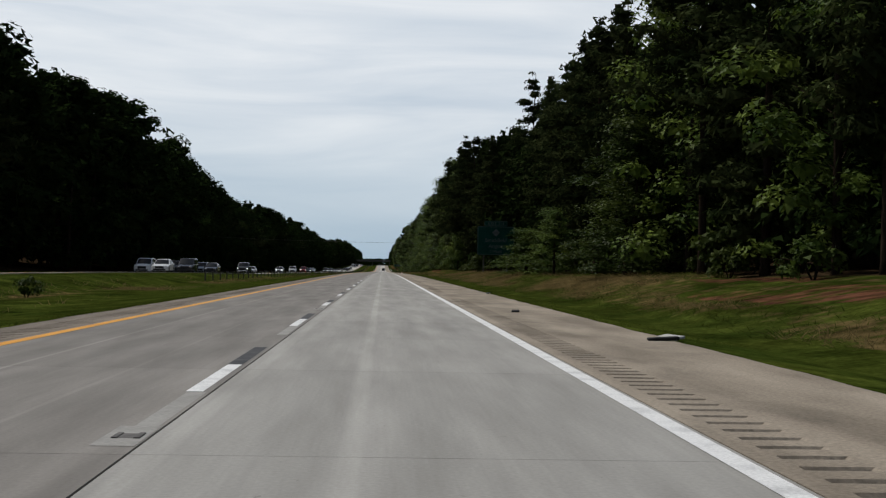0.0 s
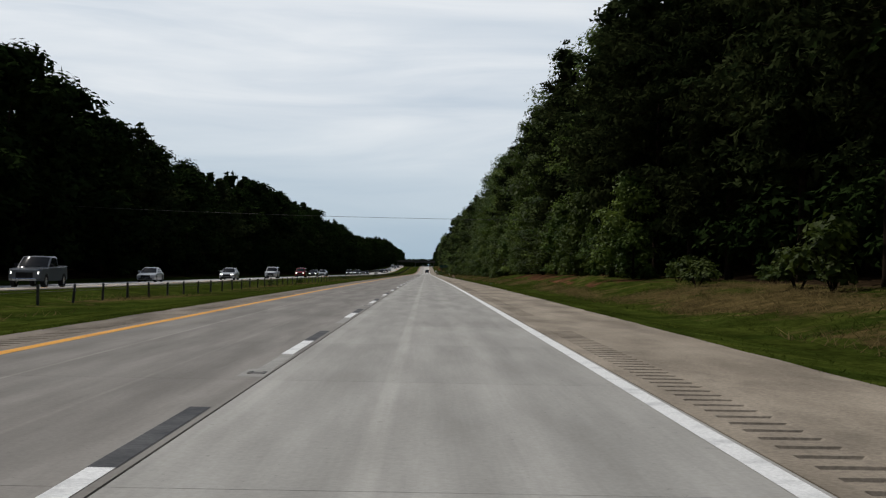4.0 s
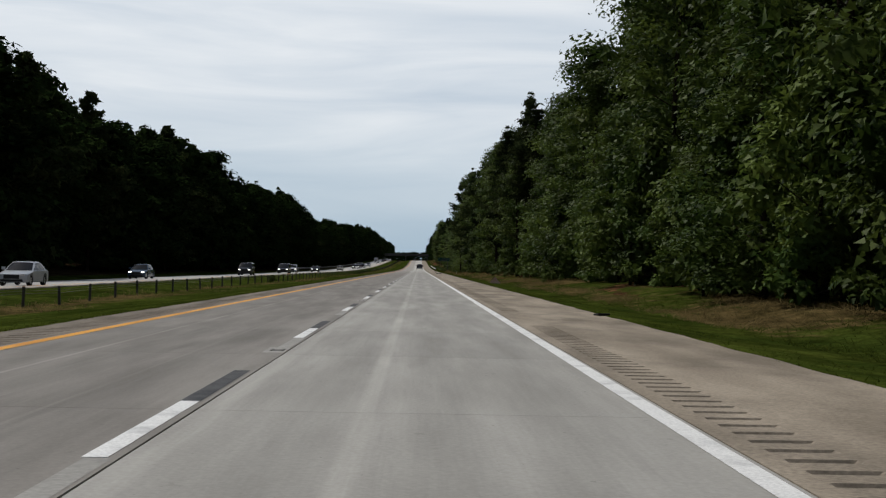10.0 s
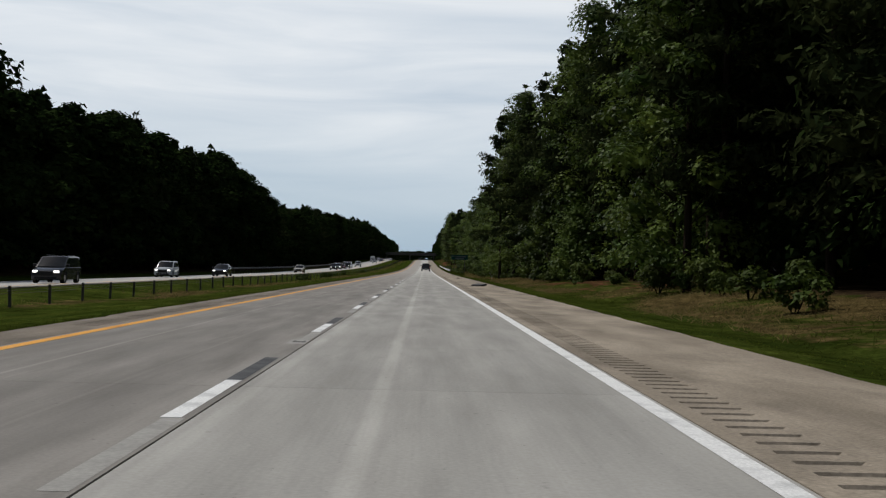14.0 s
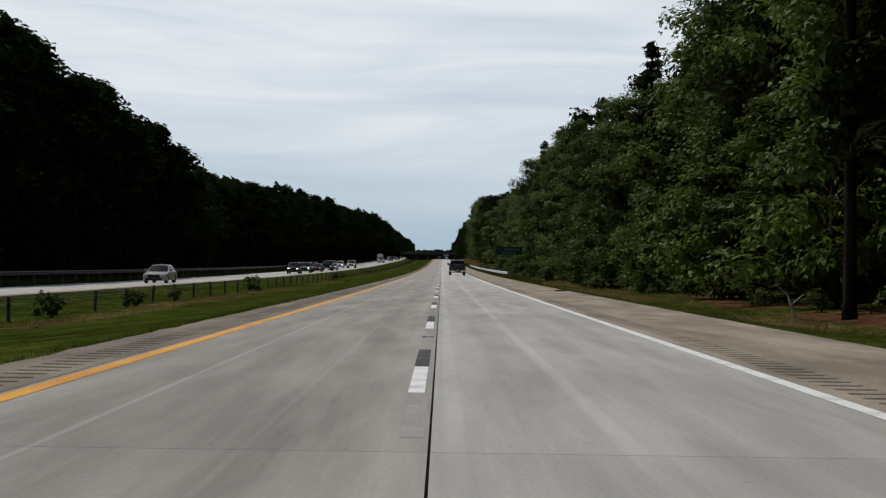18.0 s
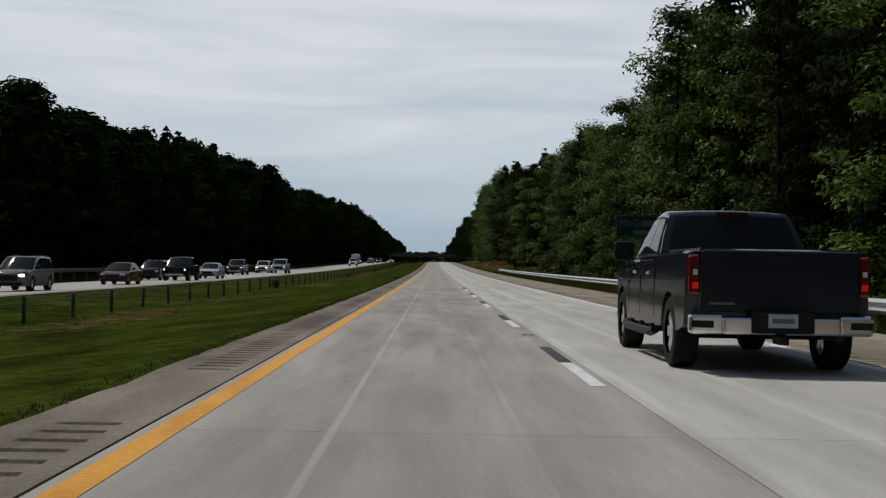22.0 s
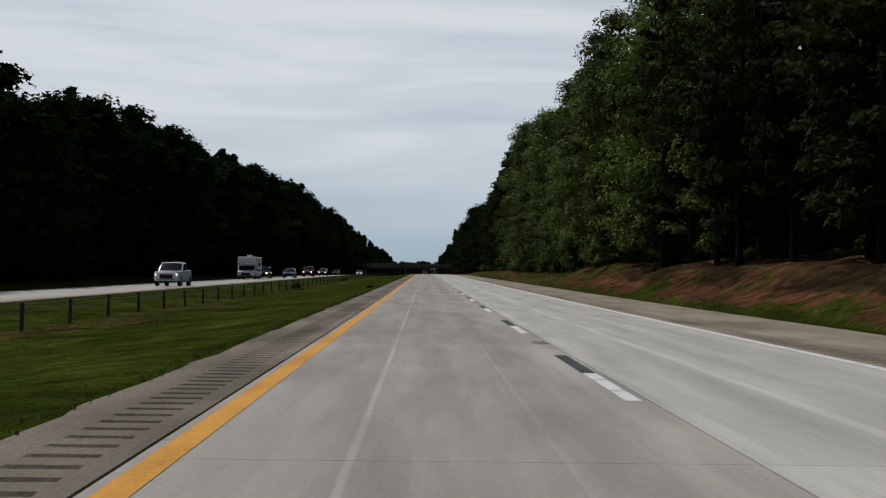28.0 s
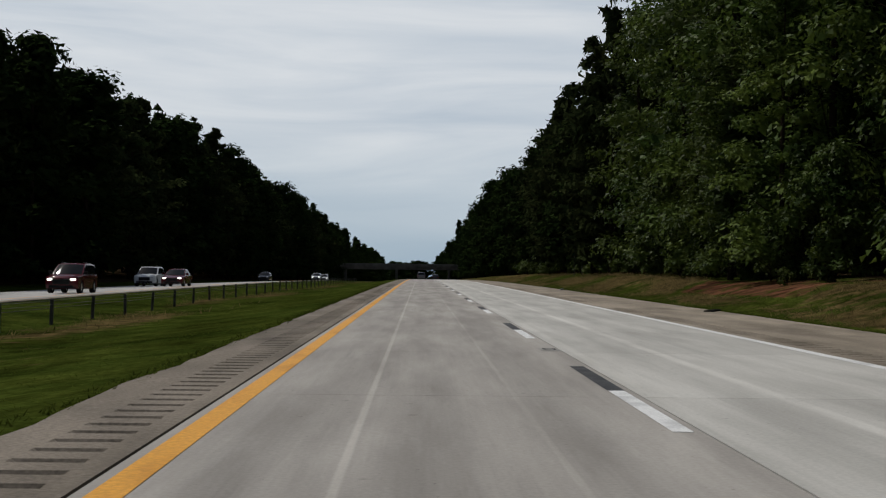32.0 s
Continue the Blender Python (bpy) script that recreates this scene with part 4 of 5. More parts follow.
# ---- steel guard rails ----
def guard_rail(x, y0, y1, label, face, step=1.905, metal=STEEL):
    g = thing("guard_rail", label, "guard rail")
    prof = [(0.0435 * (1 - math.cos(4 * math.pi * k / 16)), 0.72 - 0.325 * k / 16) for k in range(17)]
    n = int((y1 - y0) / step)
    vs, fs = [], []
    for i in range(n + 1):
        y = y0 + step * i
        lift = zr(y) + max(shape(x, y), -0.35)
        for px, pz in prof:
            vs.append((x - face * px, y, lift + pz))
    k = len(prof)
    for i in range(n):
        for j in range(k - 1):
            fs.append((i * k + j, i * k + j + 1, (i + 1) * k + j + 1, (i + 1) * k + j))
    put("rail_beam", mesh_of("rail_beam", vs, fs, metal, True), g, label="galvanised corrugated beam" if metal is STEEL else "dull weathered beam")
    b = box_bm(-0.075, 0.075, -0.09, 0.09, -0.6, 0.76, 0.01)
    me = bpy.data.meshes.new("post")
    b.to_mesh(me)
    b.free()
    me.materials.append(WOODPOST)
    for i in range(0, n + 1):
        y = y0 + step * i
        put("post", me, g, Matrix.Translation((x + face * 0.12, y, max(land(x, y), zr(y) - 0.35))))
    part("end_plate", box_bm(x - 0.12 * face - 0.02, x + 0.06, y0 - 0.06, y0, land(x, y0) + 0.3, land(x, y0) + 0.82, 0.005), STEEL, g)
    part("end_plate", box_bm(x - 0.12 * face - 0.02, x + 0.06, y1, y1 + 0.06, land(x, y1) + 0.3, land(x, y1) + 0.82, 0.005), STEEL, g)
    return g


guard_rail(7.45, 776.5, 960.5, "galvanised steel guard rail on timber posts beside the shoulder", 1)
guard_rail(-31.4, 700, 1010, "weathered guard rail beyond the far carriageway", -1, 3.81, POST)


# ---- signs ----
def words(text, size, x, z, parent, material, name="lettering"):
    cu = bpy.data.curves.new(name, "FONT")
    cu.body, cu.size, cu.align_x, cu.extrude = text, size, "CENTER", 0.003
    ob = new("tmp", cu)
    bpy.context.view_layer.update()
    me = bpy.data.meshes.new_from_object(ob.evaluated_get(bpy.context.evaluated_depsgraph_get()))
    bpy.data.objects.remove(ob)
    me.name = name
    me.materials.clear()
    me.materials.append(material)
    o = put(name, me, parent)
    o.matrix_basis = Matrix.Translation((x, -0.045, z)) @ Matrix.Rotation(radians(90), 4, "X")
    return o


def panel(x0, x1, z0, z1, y0, y1, r, n=5):
    b = bmesh.new()
    ring = []
    for cx, cz, a0 in ((x1 - r, z1 - r, 0), (x0 + r, z1 - r, 90), (x0 + r, z0 + r, 180), (x1 - r, z0 + r, 270)):
        ring += [(cx + r * math.cos(radians(a0 + 90 * i / n)), cz + r * math.sin(radians(a0 + 90 * i / n))) for i in range(n + 1)]
    f = [b.verts.new((x, y0, z)) for x, z in ring]
    k = [b.verts.new((x, y1, z)) for x, z in ring]
    b.faces.new(f)
    b.faces.new(k[::-1])
    for i in range(len(ring)):
        j = (i + 1) % len(ring)
        b.faces.new((f[j], f[i], k[i], k[j]))
    bmesh.ops.recalc_face_normals(b, faces=b.faces)
    return b


def border(x0, x1, z0, z1, t, parent):
    b = bmesh.new()
    y0, y1 = -0.047, -0.04
    box_bm(x0, x1, y0, y1, z0, z0 + t, 0, b)
    box_bm(x0, x1, y0, y1, z1 - t, z1, 0, b)
    box_bm(x0, x0 + t, y0, y1, z0 + t, z1 - t, 0, b)
    box_bm(x1 - t, x1, y0, y1, z0 + t, z1 - t, 0, b)
    part("border", b, SIGNWHITE, parent, "thin white border")


SX, SY = 16.25, 157.0
sz = land(SX, SY)
ex = thing("exit_sign", "large green exit direction sign on two steel posts on the bank", "road sign", m=pose(SX, SY, sz))
part("board", panel(-2.45, 2.45, 2.2, 6.0, -0.04, 0.03, 0.25), SIGN, ex)
part("exit_tab", panel(-1.55, 1.5, 6.03, 6.72, -0.04, 0.03, 0.1), SIGN, ex)
border(-2.38, 2.38, 2.27, 5.93, 0.05, ex)
border(-1.5, 1.45, 6.08, 6.67, 0.035, ex)
for xx in (-1.55, 1.55):
    part("post", box_bm(xx - 0.1, xx + 0.1, 0.03, 0.2, -0.9, 5.9, 0.01), POST, ex)
part("back_rail", box_bm(-2.4, 2.4, 0.03, 0.08, 3.0, 3.1), SIGNBACK, ex)
part("back_rail", box_bm(-2.4, 2.4, 0.03, 0.08, 5.2, 5.3), SIGNBACK, ex)
b = bmesh.new()
vs = [b.verts.new((x, -0.046, z)) for x, z in ((0, 4.62), (0.5, 5.15), (0, 5.68), (-0.5, 5.15))]
b.faces.new(vs)
part("route_shield", b, SIGNWHITE, ex, "white diamond route shield")
words("EXIT 319", 0.56, 0, 6.17, ex, SIGNWHITE)
words("210", 0.42, 0, 5.0, ex, BLACK)
words("Smithfield", 0.72, 0, 3.92, ex, SIGNWHITE)
words("Angier", 0.72, 0, 3.15, ex, SIGNWHITE)
words("2 MILES", 0.5, 0, 2.5, ex, SIGNWHITE)

gx0, gyy = 9.35, 859.0
gz0 = land(gx0 + 2, gyy)
mg = thing("place_sign", "green place-name sign standing behind the guard rail", "road sign", m=pose(gx0 + 2.4, gyy, gz0))
top = zr(gyy) + 4.5 - gz0
part("board", panel(-2.4, 2.4, top - 1.42, top, -0.04, 0.03, 0.12), SIGN, mg)
border(-2.34, 2.34, top - 1.37, top - 0.05, 0.035, mg)
for xx in (-1.5, 1.5):
    part("post", box_bm(xx - 0.08, xx + 0.08, 0.03, 0.16, -0.9, top - 0.1, 0.01), POST, mg)
words("McG", 0.66, -1.5, top - 0.72, mg, SIGNWHITE)
part("unread_lettering", box_bm(-0.8, 1.9, -0.047, -0.04, top - 0.70, top - 0.36), SIGNWHITE, mg)
part("unread_lettering", box_bm(-1.3, 1.3, -0.047, -0.04, top - 1.22, top - 0.95), SIGNWHITE, mg)

for x, y, zt, w in ((13.0, 1120.3, 3.05, 0.6), (14.0, 1278.8, 3.6, 1.5)):
    z = land(x, y)
    h = zr(y) + zt - z
    s = thing("small_sign", "small dark roadside sign on slender posts before the trees", "road sign", m=pose(x, y, z))
    part("board", panel(-w / 2, w / 2, h - 0.8, h, -0.02, 0.02, 0.06), POST if w < 1 else SIGN, s)
    for xx in ((0,) if w < 1 else (-0.4, 0.4)):
        part("post", box_bm(xx - 0.035, xx + 0.035, 0.02, 0.09, -0.5, h - 0.05), POST, s)
for x, y, h in ((12.0, 1131.0, 1.9), (13.6, 1120.8, 2.6), (12.3, 1127.0, 1.7)):
    s = thing("marker_post", "slender dark utility marker post on the bank", "post", m=pose(x, y, land(x, y)))
    part("shaft", box_bm(-0.04, 0.04, -0.04, 0.04, -0.4, h, 0.01), POST, s)

# ---- overhead wire ----
wp = []
for i in range(25):
    u = i / 24
    wp.append((-60 + 96 * u, 263 + 3 * u, zr(263) + 6.55 + 1.5 * ((u - 0.62) / 0.62) ** 2))
wire = thing("overhead_wire", "thin dark overhead cable spanning the road", "cable")
part("strand", tube_bm(wp, [0.018] * 25, 5), POST, wire)
for x, y in ((-46, 263.4), (30.6, 265.8)):
    p = thing("utility_pole", "dark timber utility pole standing among the trees", "pole", m=pose(x, y, land(x, y)))
    part("shaft", tube_bm([(0, 0, -1), (0, 0, 9.5)], [0.16, 0.12], 8), WOODPOST, p)
    part("crossarm", box_bm(-0.05, 0.05, -0.9, 0.9, 8.3, 8.45), WOODPOST, p)


# ---- litter on the verge ----
def litter(x, y, w, l, h, material, label, name):
    b = box_bm(-w / 2, w / 2, -l / 2, l / 2, 0, h, min(h, w, l) * 0.3)
    for v in b.verts:
        v.co.z += 0.35 * h * math.sin(7 * v.co.x / w + 3 * v.co.y / l)
    e = thing(name, label, "debris", "litter on the shoulder", pose(x, y, land(x, y) + 0.02 if x > lerp(EDGE_R, y) or x < -4.8 else zr(y) + 0.0, 0, 0, random.Random(int(y)).uniform(0, 180)))
    part("piece", b, material, e)
    return e


for x, y, w, l, h, mm, label, name in (
        (6.0, 9.5, 0.28, 0.5, 0.05, RUBBER, "flattened scrap of black tyre tread on the shoulder", "tyre_scrap"), (6.35, 10.5, 0.7, 0.2, 0.05, OPP, "pale broken strip of board on the grass edge", "board_scrap"),
        (4.9, 22, 0.2, 0.3, 0.04, RUBBER, "flattened scrap of black tyre tread on the shoulder", "tyre_scrap"), (6.1, 45, 0.12, 0.16, 0.06, SIGNWHITE, "small crumpled white paper litter", "paper_scrap"),
        (8.2, 262, 0.2, 0.3, 0.08, SIGNWHITE, "small crumpled white paper litter", "paper_scrap"), (7.6, 345, 0.2, 0.2, 0.08, SIGNWHITE, "small crumpled white paper litter", "paper_scrap"),
        (6.2, 378, 0.3, 0.6, 0.05, RUBBER, "flattened scrap of black tyre tread on the shoulder", "tyre_scrap"), (5.3, 576, 0.9, 0.6, 0.12, TRIM, "black torn mudflap lying on the shoulder", "mudflap_scrap"),
        (5.6, 640, 0.3, 0.5, 0.05, RUBBER, "flattened scrap of black tyre tread on the shoulder", "tyre_scrap"), (6.3, 702, 0.5, 0.3, 0.05, RUBBER, "flattened scrap of black tyre tread on the shoulder", "tyre_scrap"),
        (-4.9, 888, 0.5, 0.25, 0.07, RUBBER, "long curl of black tyre tread on the median edge", "tyre_scrap"), (-5.1, 1075, 0.6, 0.3, 0.1, RUBBER, "long curl of black tyre tread on the median edge", "tyre_scrap"),
        (6.4, 1186, 0.3, 0.4, 0.06, RUBBER, "flattened scrap of black tyre tread on the shoulder", "tyre_scrap"), (6.5, 1226, 0.14, 0.2, 0.09, SIGNWHITE, "small crumpled white paper litter", "paper_scrap")):
    litter(x, y, w, l, h, mm, label, name)
# a roll-up work sign, fallen
b = bmesh.new()
vs = [b.verts.new(p) for p in ((-0.55, 0, 0.02), (0.5, 0.1, 0.02), (0.0, 0.25, 0.62), (0.05, 0.55, 0.04))]
for f in ((0, 1, 2), (1, 3, 2), (3, 0, 2), (0, 3, 1)):
    b.faces.new([vs[i] for i in f])
ws = thing("fallen_work_sign", "faded orange fabric work sign collapsed on the grass", "road sign", m=pose(8.55, 461.4, land(8.55, 461.4)))
part("fabric", b, mat("faded_orange_fabric", (0.6, 0.34, 0.24), (0.75, 0.5, 0.4), 4, 0.7), ws)
part("strut", tube_bm([(-1.0, 0, 0.03), (0.5, 0.2, 0.12)], [0.02, 0.02], 5), POST, ws)
# bare snag on the clay
sn = thing("dead_snag", "bleached bare dead sapling leaning on the clay bank", "tree", m=pose(11.6, 676.4, land(11.6, 676.4)))
part("stem", tube_bm([(0, 0, -0.2), (-0.2, 0, 0.4), (-0.3, 0.1, 0.75), (-0.6, 0.1, 1.0)], [0.06, 0.045, 0.03, 0.01], 6), OPP, sn)
part("twig", tube_bm([(-0.2, 0, 0.4), (0.2, 0, 0.75)], [0.025, 0.008], 5), OPP, sn)


# ---- vehicles: built nose towards +y, wheels on z = 0 ----
def outline(prof, wheels, r, sill):
    """Side outline of the lower body with open wheel arches."""
    pts = [p for p in prof]
    for wy in wheels:
        pts.append((wy - r, sill))
        pts += [(wy - r * math.cos(a), sill + 0.02 + (r + 0.42 - sill) * 0.98 * math.sin(a)) for a in (math.pi * k / 10 for k in range(1, 10))]
        pts.append((wy + r, sill))
    return pts


def extrude_side(pts, half, tuck, bevel, bow=0.16, crown=0.035):
    """The side outline drawn across the car in slices; nose and tail bow round, the top is crowned."""
    b = bmesh.new()
    cols = (-1.0, -0.93, -0.75, -0.4, 0.0, 0.4, 0.75, 0.93, 1.0)
    n = len(pts)
    ymax, zmax = max(p[0] for p in pts), max(p[1] for p in pts)
    rows = []
    for c in cols:
        row = []
        for y, z in pts:
            k = max(0.0, abs(y) - ymax * 0.72) / (ymax * 0.28)
            drop = crown * abs(c) ** 3 * max(0.0, (z - 0.55) / (zmax - 0.55))
            edge = 0.985 if abs(c) == 1 else 1.0
            row.append(b.verts.new((c * half, (y - math.copysign(bow * abs(c) ** 3 * k, y)) * edge, z - drop - (0.03 if abs(c) == 1 and z > 0.7 else 0))))
        rows.append(row)
    b.faces.new(rows[0])
    b.faces.new(rows[-1][::-1])
    for p, q in zip(rows, rows[1:]):
        for i in range(n):
            k = (i + 1) % n
            b.faces.new((p[k], p[i], q[i], q[k]))
    bmesh.ops.recalc_face_normals(b, faces=b.faces)
    for v in b.verts:
        v.co.x *= tuck(v.co.y, v.co.z)
    return b


class Cabin:
    """The curved glasshouse: surfaces for the front, rear, sides and roof share their rims."""

    def __init__(self, y_base, y_roof, z0, z1, w0, w1):
        self.b, self.r, self.z0, self.z1, self.w0, self.w1 = y_base, y_roof, z0, z1, w0, w1

    def wide(self, v):
        return self.w0 + (self.w1 - self.w0) * v ** 1.25

    def end(self, k, u, v):
        bow = -0.17 if k else 0.10
        return Vector((u * self.wide(v), self.b[k] + (self.r[k] - self.b[k]) * v ** 1.08 + bow * u * u, self.z0 + (self.z1 - self.z0) * v - 0.03 * u * u * v))

    def side(self, s, q, v):
        p = self.end(0, s, v).lerp(self.end(1, s, v), q)
        p.z += 0.035 * math.sin(math.pi * q) * v
        return p

    def roof(self, u, q):
        p = self.end(0, u, 1).lerp(self.end(1, u, 1), q)
        p.z += 0.035 * math.sin(math.pi * q)
        return p

    def shell(self):
        b = bmesh.new()
        us, vs, qs = (-1, -0.6, 0, 0.6, 1), (0, 0.5, 1), (0, 0.25, 0.5, 0.75, 1)

        def sheet(f, aa, bb):
            g = [[b.verts.new(f(a, c)) for c in bb] for a in aa]
            for p, q in zip(g, g[1:]):
                for k in range(len(bb) - 1):
                    b.faces.new((p[k], p[k + 1], q[k + 1], q[k]))
        for k in (0, 1):
            sheet(lambda u, v: self.end(k, u, v), us, vs)
        for s in (-1, 1):
            sheet(lambda q, v: self.side(s, q, v), qs, vs)
        sheet(self.roof, us, qs)
        bmesh.ops.remove_doubles(b, verts=b.verts, dist=0.002)
        bmesh.ops.recalc_face_normals(b, faces=b.faces)
        hard = [ed for ed in b.edges if len(ed.link_faces) == 2 and ed.calc_face_angle() > 0.35 and min(v.co.z for v in ed.verts) > self.z1 - 0.12]
        bmesh.ops.bevel(b, geom=hard, offset=0.045, segments=2, affect="EDGES", profile=0.5)
        return b

    def glass(self, f, a0, a1, c0, c1, out, n=6):
        """A curved pane on the surface f, with its rim turned in."""
        b = bmesh.new()
        aa = [a0 + (a1 - a0) * i / n for i in range(n + 1)]
        cc = (c0, (c0 + c1) / 2, c1)
        mid = f((a0 + a1) / 2, (c0 + c1) / 2)
        e1, e2 = f(a1, cc[1]) - f(a0, cc[1]), f((a0 + a1) / 2, c1) - f((a0 + a1) / 2, c0)
        nrm = e1.cross(e2).normalized()
        if nrm.dot(mid - Vector((0, (self.b[0] + self.b[1]) / 2, mid.z - 0.2))) < 0:
            nrm = -nrm
        g = [[b.verts.new(f(a, c) + nrm * out) for c in cc] for a in aa]
        for p, q in zip(g, g[1:]):
            for k in range(2):
                b.faces.new((p[k], p[k + 1], q[k + 1], q[k]))
        rim = [ed for ed in b.edges if len(ed.link_faces) == 1]
        new_ = bmesh.ops.extrude_edge_only(b, edges=rim)["geom"]
        for v in new_:
            if isinstance(v, bmesh.types.BMVert):
                v.co -= nrm * 0.03
        bmesh.ops.recalc_face_normals(b, faces=b.faces)
        return b


def wheel_meshes(r, w):
    ty = bmesh.new()
    prof = [(r * 0.62, -w / 2), (r * 0.93, -w / 2), (r, -w / 2 + 0.03), (r, w / 2 - 0.03), (r * 0.93, w / 2), (r * 0.62, w / 2)]
    n = 20
    rings = [[ty.verts.new((x, rr * math.cos(2 * math.pi * k / n), rr * math.sin(2 * math.pi * k / n))) for rr, x in prof] for k in range(n)]
    for k in range(n):
        a, c = rings[k], rings[(k + 1) % n]
        for i in range(len(prof) - 1):
            ty.faces.new((a[i], a[i + 1], c[i + 1], c[i]))
    bmesh.ops.recalc_face_normals(ty, faces=ty.faces)
    t = bpy.data.meshes.new("tyre")
    ty.to_mesh(t)
    ty.free()
    t.materials.append(RUBBER)
    rm = bmesh.new()
    for s in (-1, 1):
        o = [rm.verts.new((s * w * 0.36, r * 0.64 * math.cos(2 * math.pi * k / n), r * 0.64 * math.sin(2 * math.pi * k / n))) for k in range(n)]
        i_ = [rm.verts.new((s * w * 0.40, r * 0.5 * math.cos(2 * math.pi * k / n), r * 0.5 * math.sin(2 * math.pi * k / n))) for k in range(n)]
        for k in range(n):
            rm.faces.new((o[k], o[(k + 1) % n], i_[(k + 1) % n], i_[k]))
        for k in range(6):
            a = 2 * math.pi * k / 6
            u, v = Vector((0, math.cos(a), math.sin(a))), Vector((0, -math.sin(a), math.cos(a)))
            q = [u * (r * 0.1) - v * r * 0.09, u * (r * 0.57) - v * r * 0.16, u * (r * 0.57) + v * r * 0.16, u * (r * 0.1) + v * r * 0.09]
            f = [rm.verts.new(Vector((s * w * 0.40, 0, 0)) + p) for p in q]
            g = [rm.verts.new(Vector((s * w * 0.28, 0, 0)) + p) for p in q]
            rm.faces.new(f)
            for i in range(4):
                rm.faces.new((f[i], f[(i + 1) % 4], g[(i + 1) % 4], g[i]))
        h = [rm.verts.new((s * w * 0.42, r * 0.15 * math.cos(2 * math.pi * k / 8), r * 0.15 * math.sin(2 * math.pi * k / 8))) for k in range(8)]
        rm.faces.new(h)
    bmesh.ops.recalc_face_normals(rm, faces=rm.faces)
    ri = bpy.data.meshes.new("rim")
    rm.to_mesh(ri)
    rm.free()
    ri.materials.append(RIM)
    hb = tube_bm([(-w * 0.2, 0, 0), (w * 0.2, 0, 0)], [r * 0.6, r * 0.6], 14)
    h = bpy.data.meshes.new("brake_disc")
    hb.to_mesh(h)
    hb.free()
    h.materials.append(TRIM)
    return t, ri, h


WHEELS = {r: wheel_meshes(r, w) for r, w in ((0.33, 0.22), (0.37, 0.25), (0.41, 0.28))}


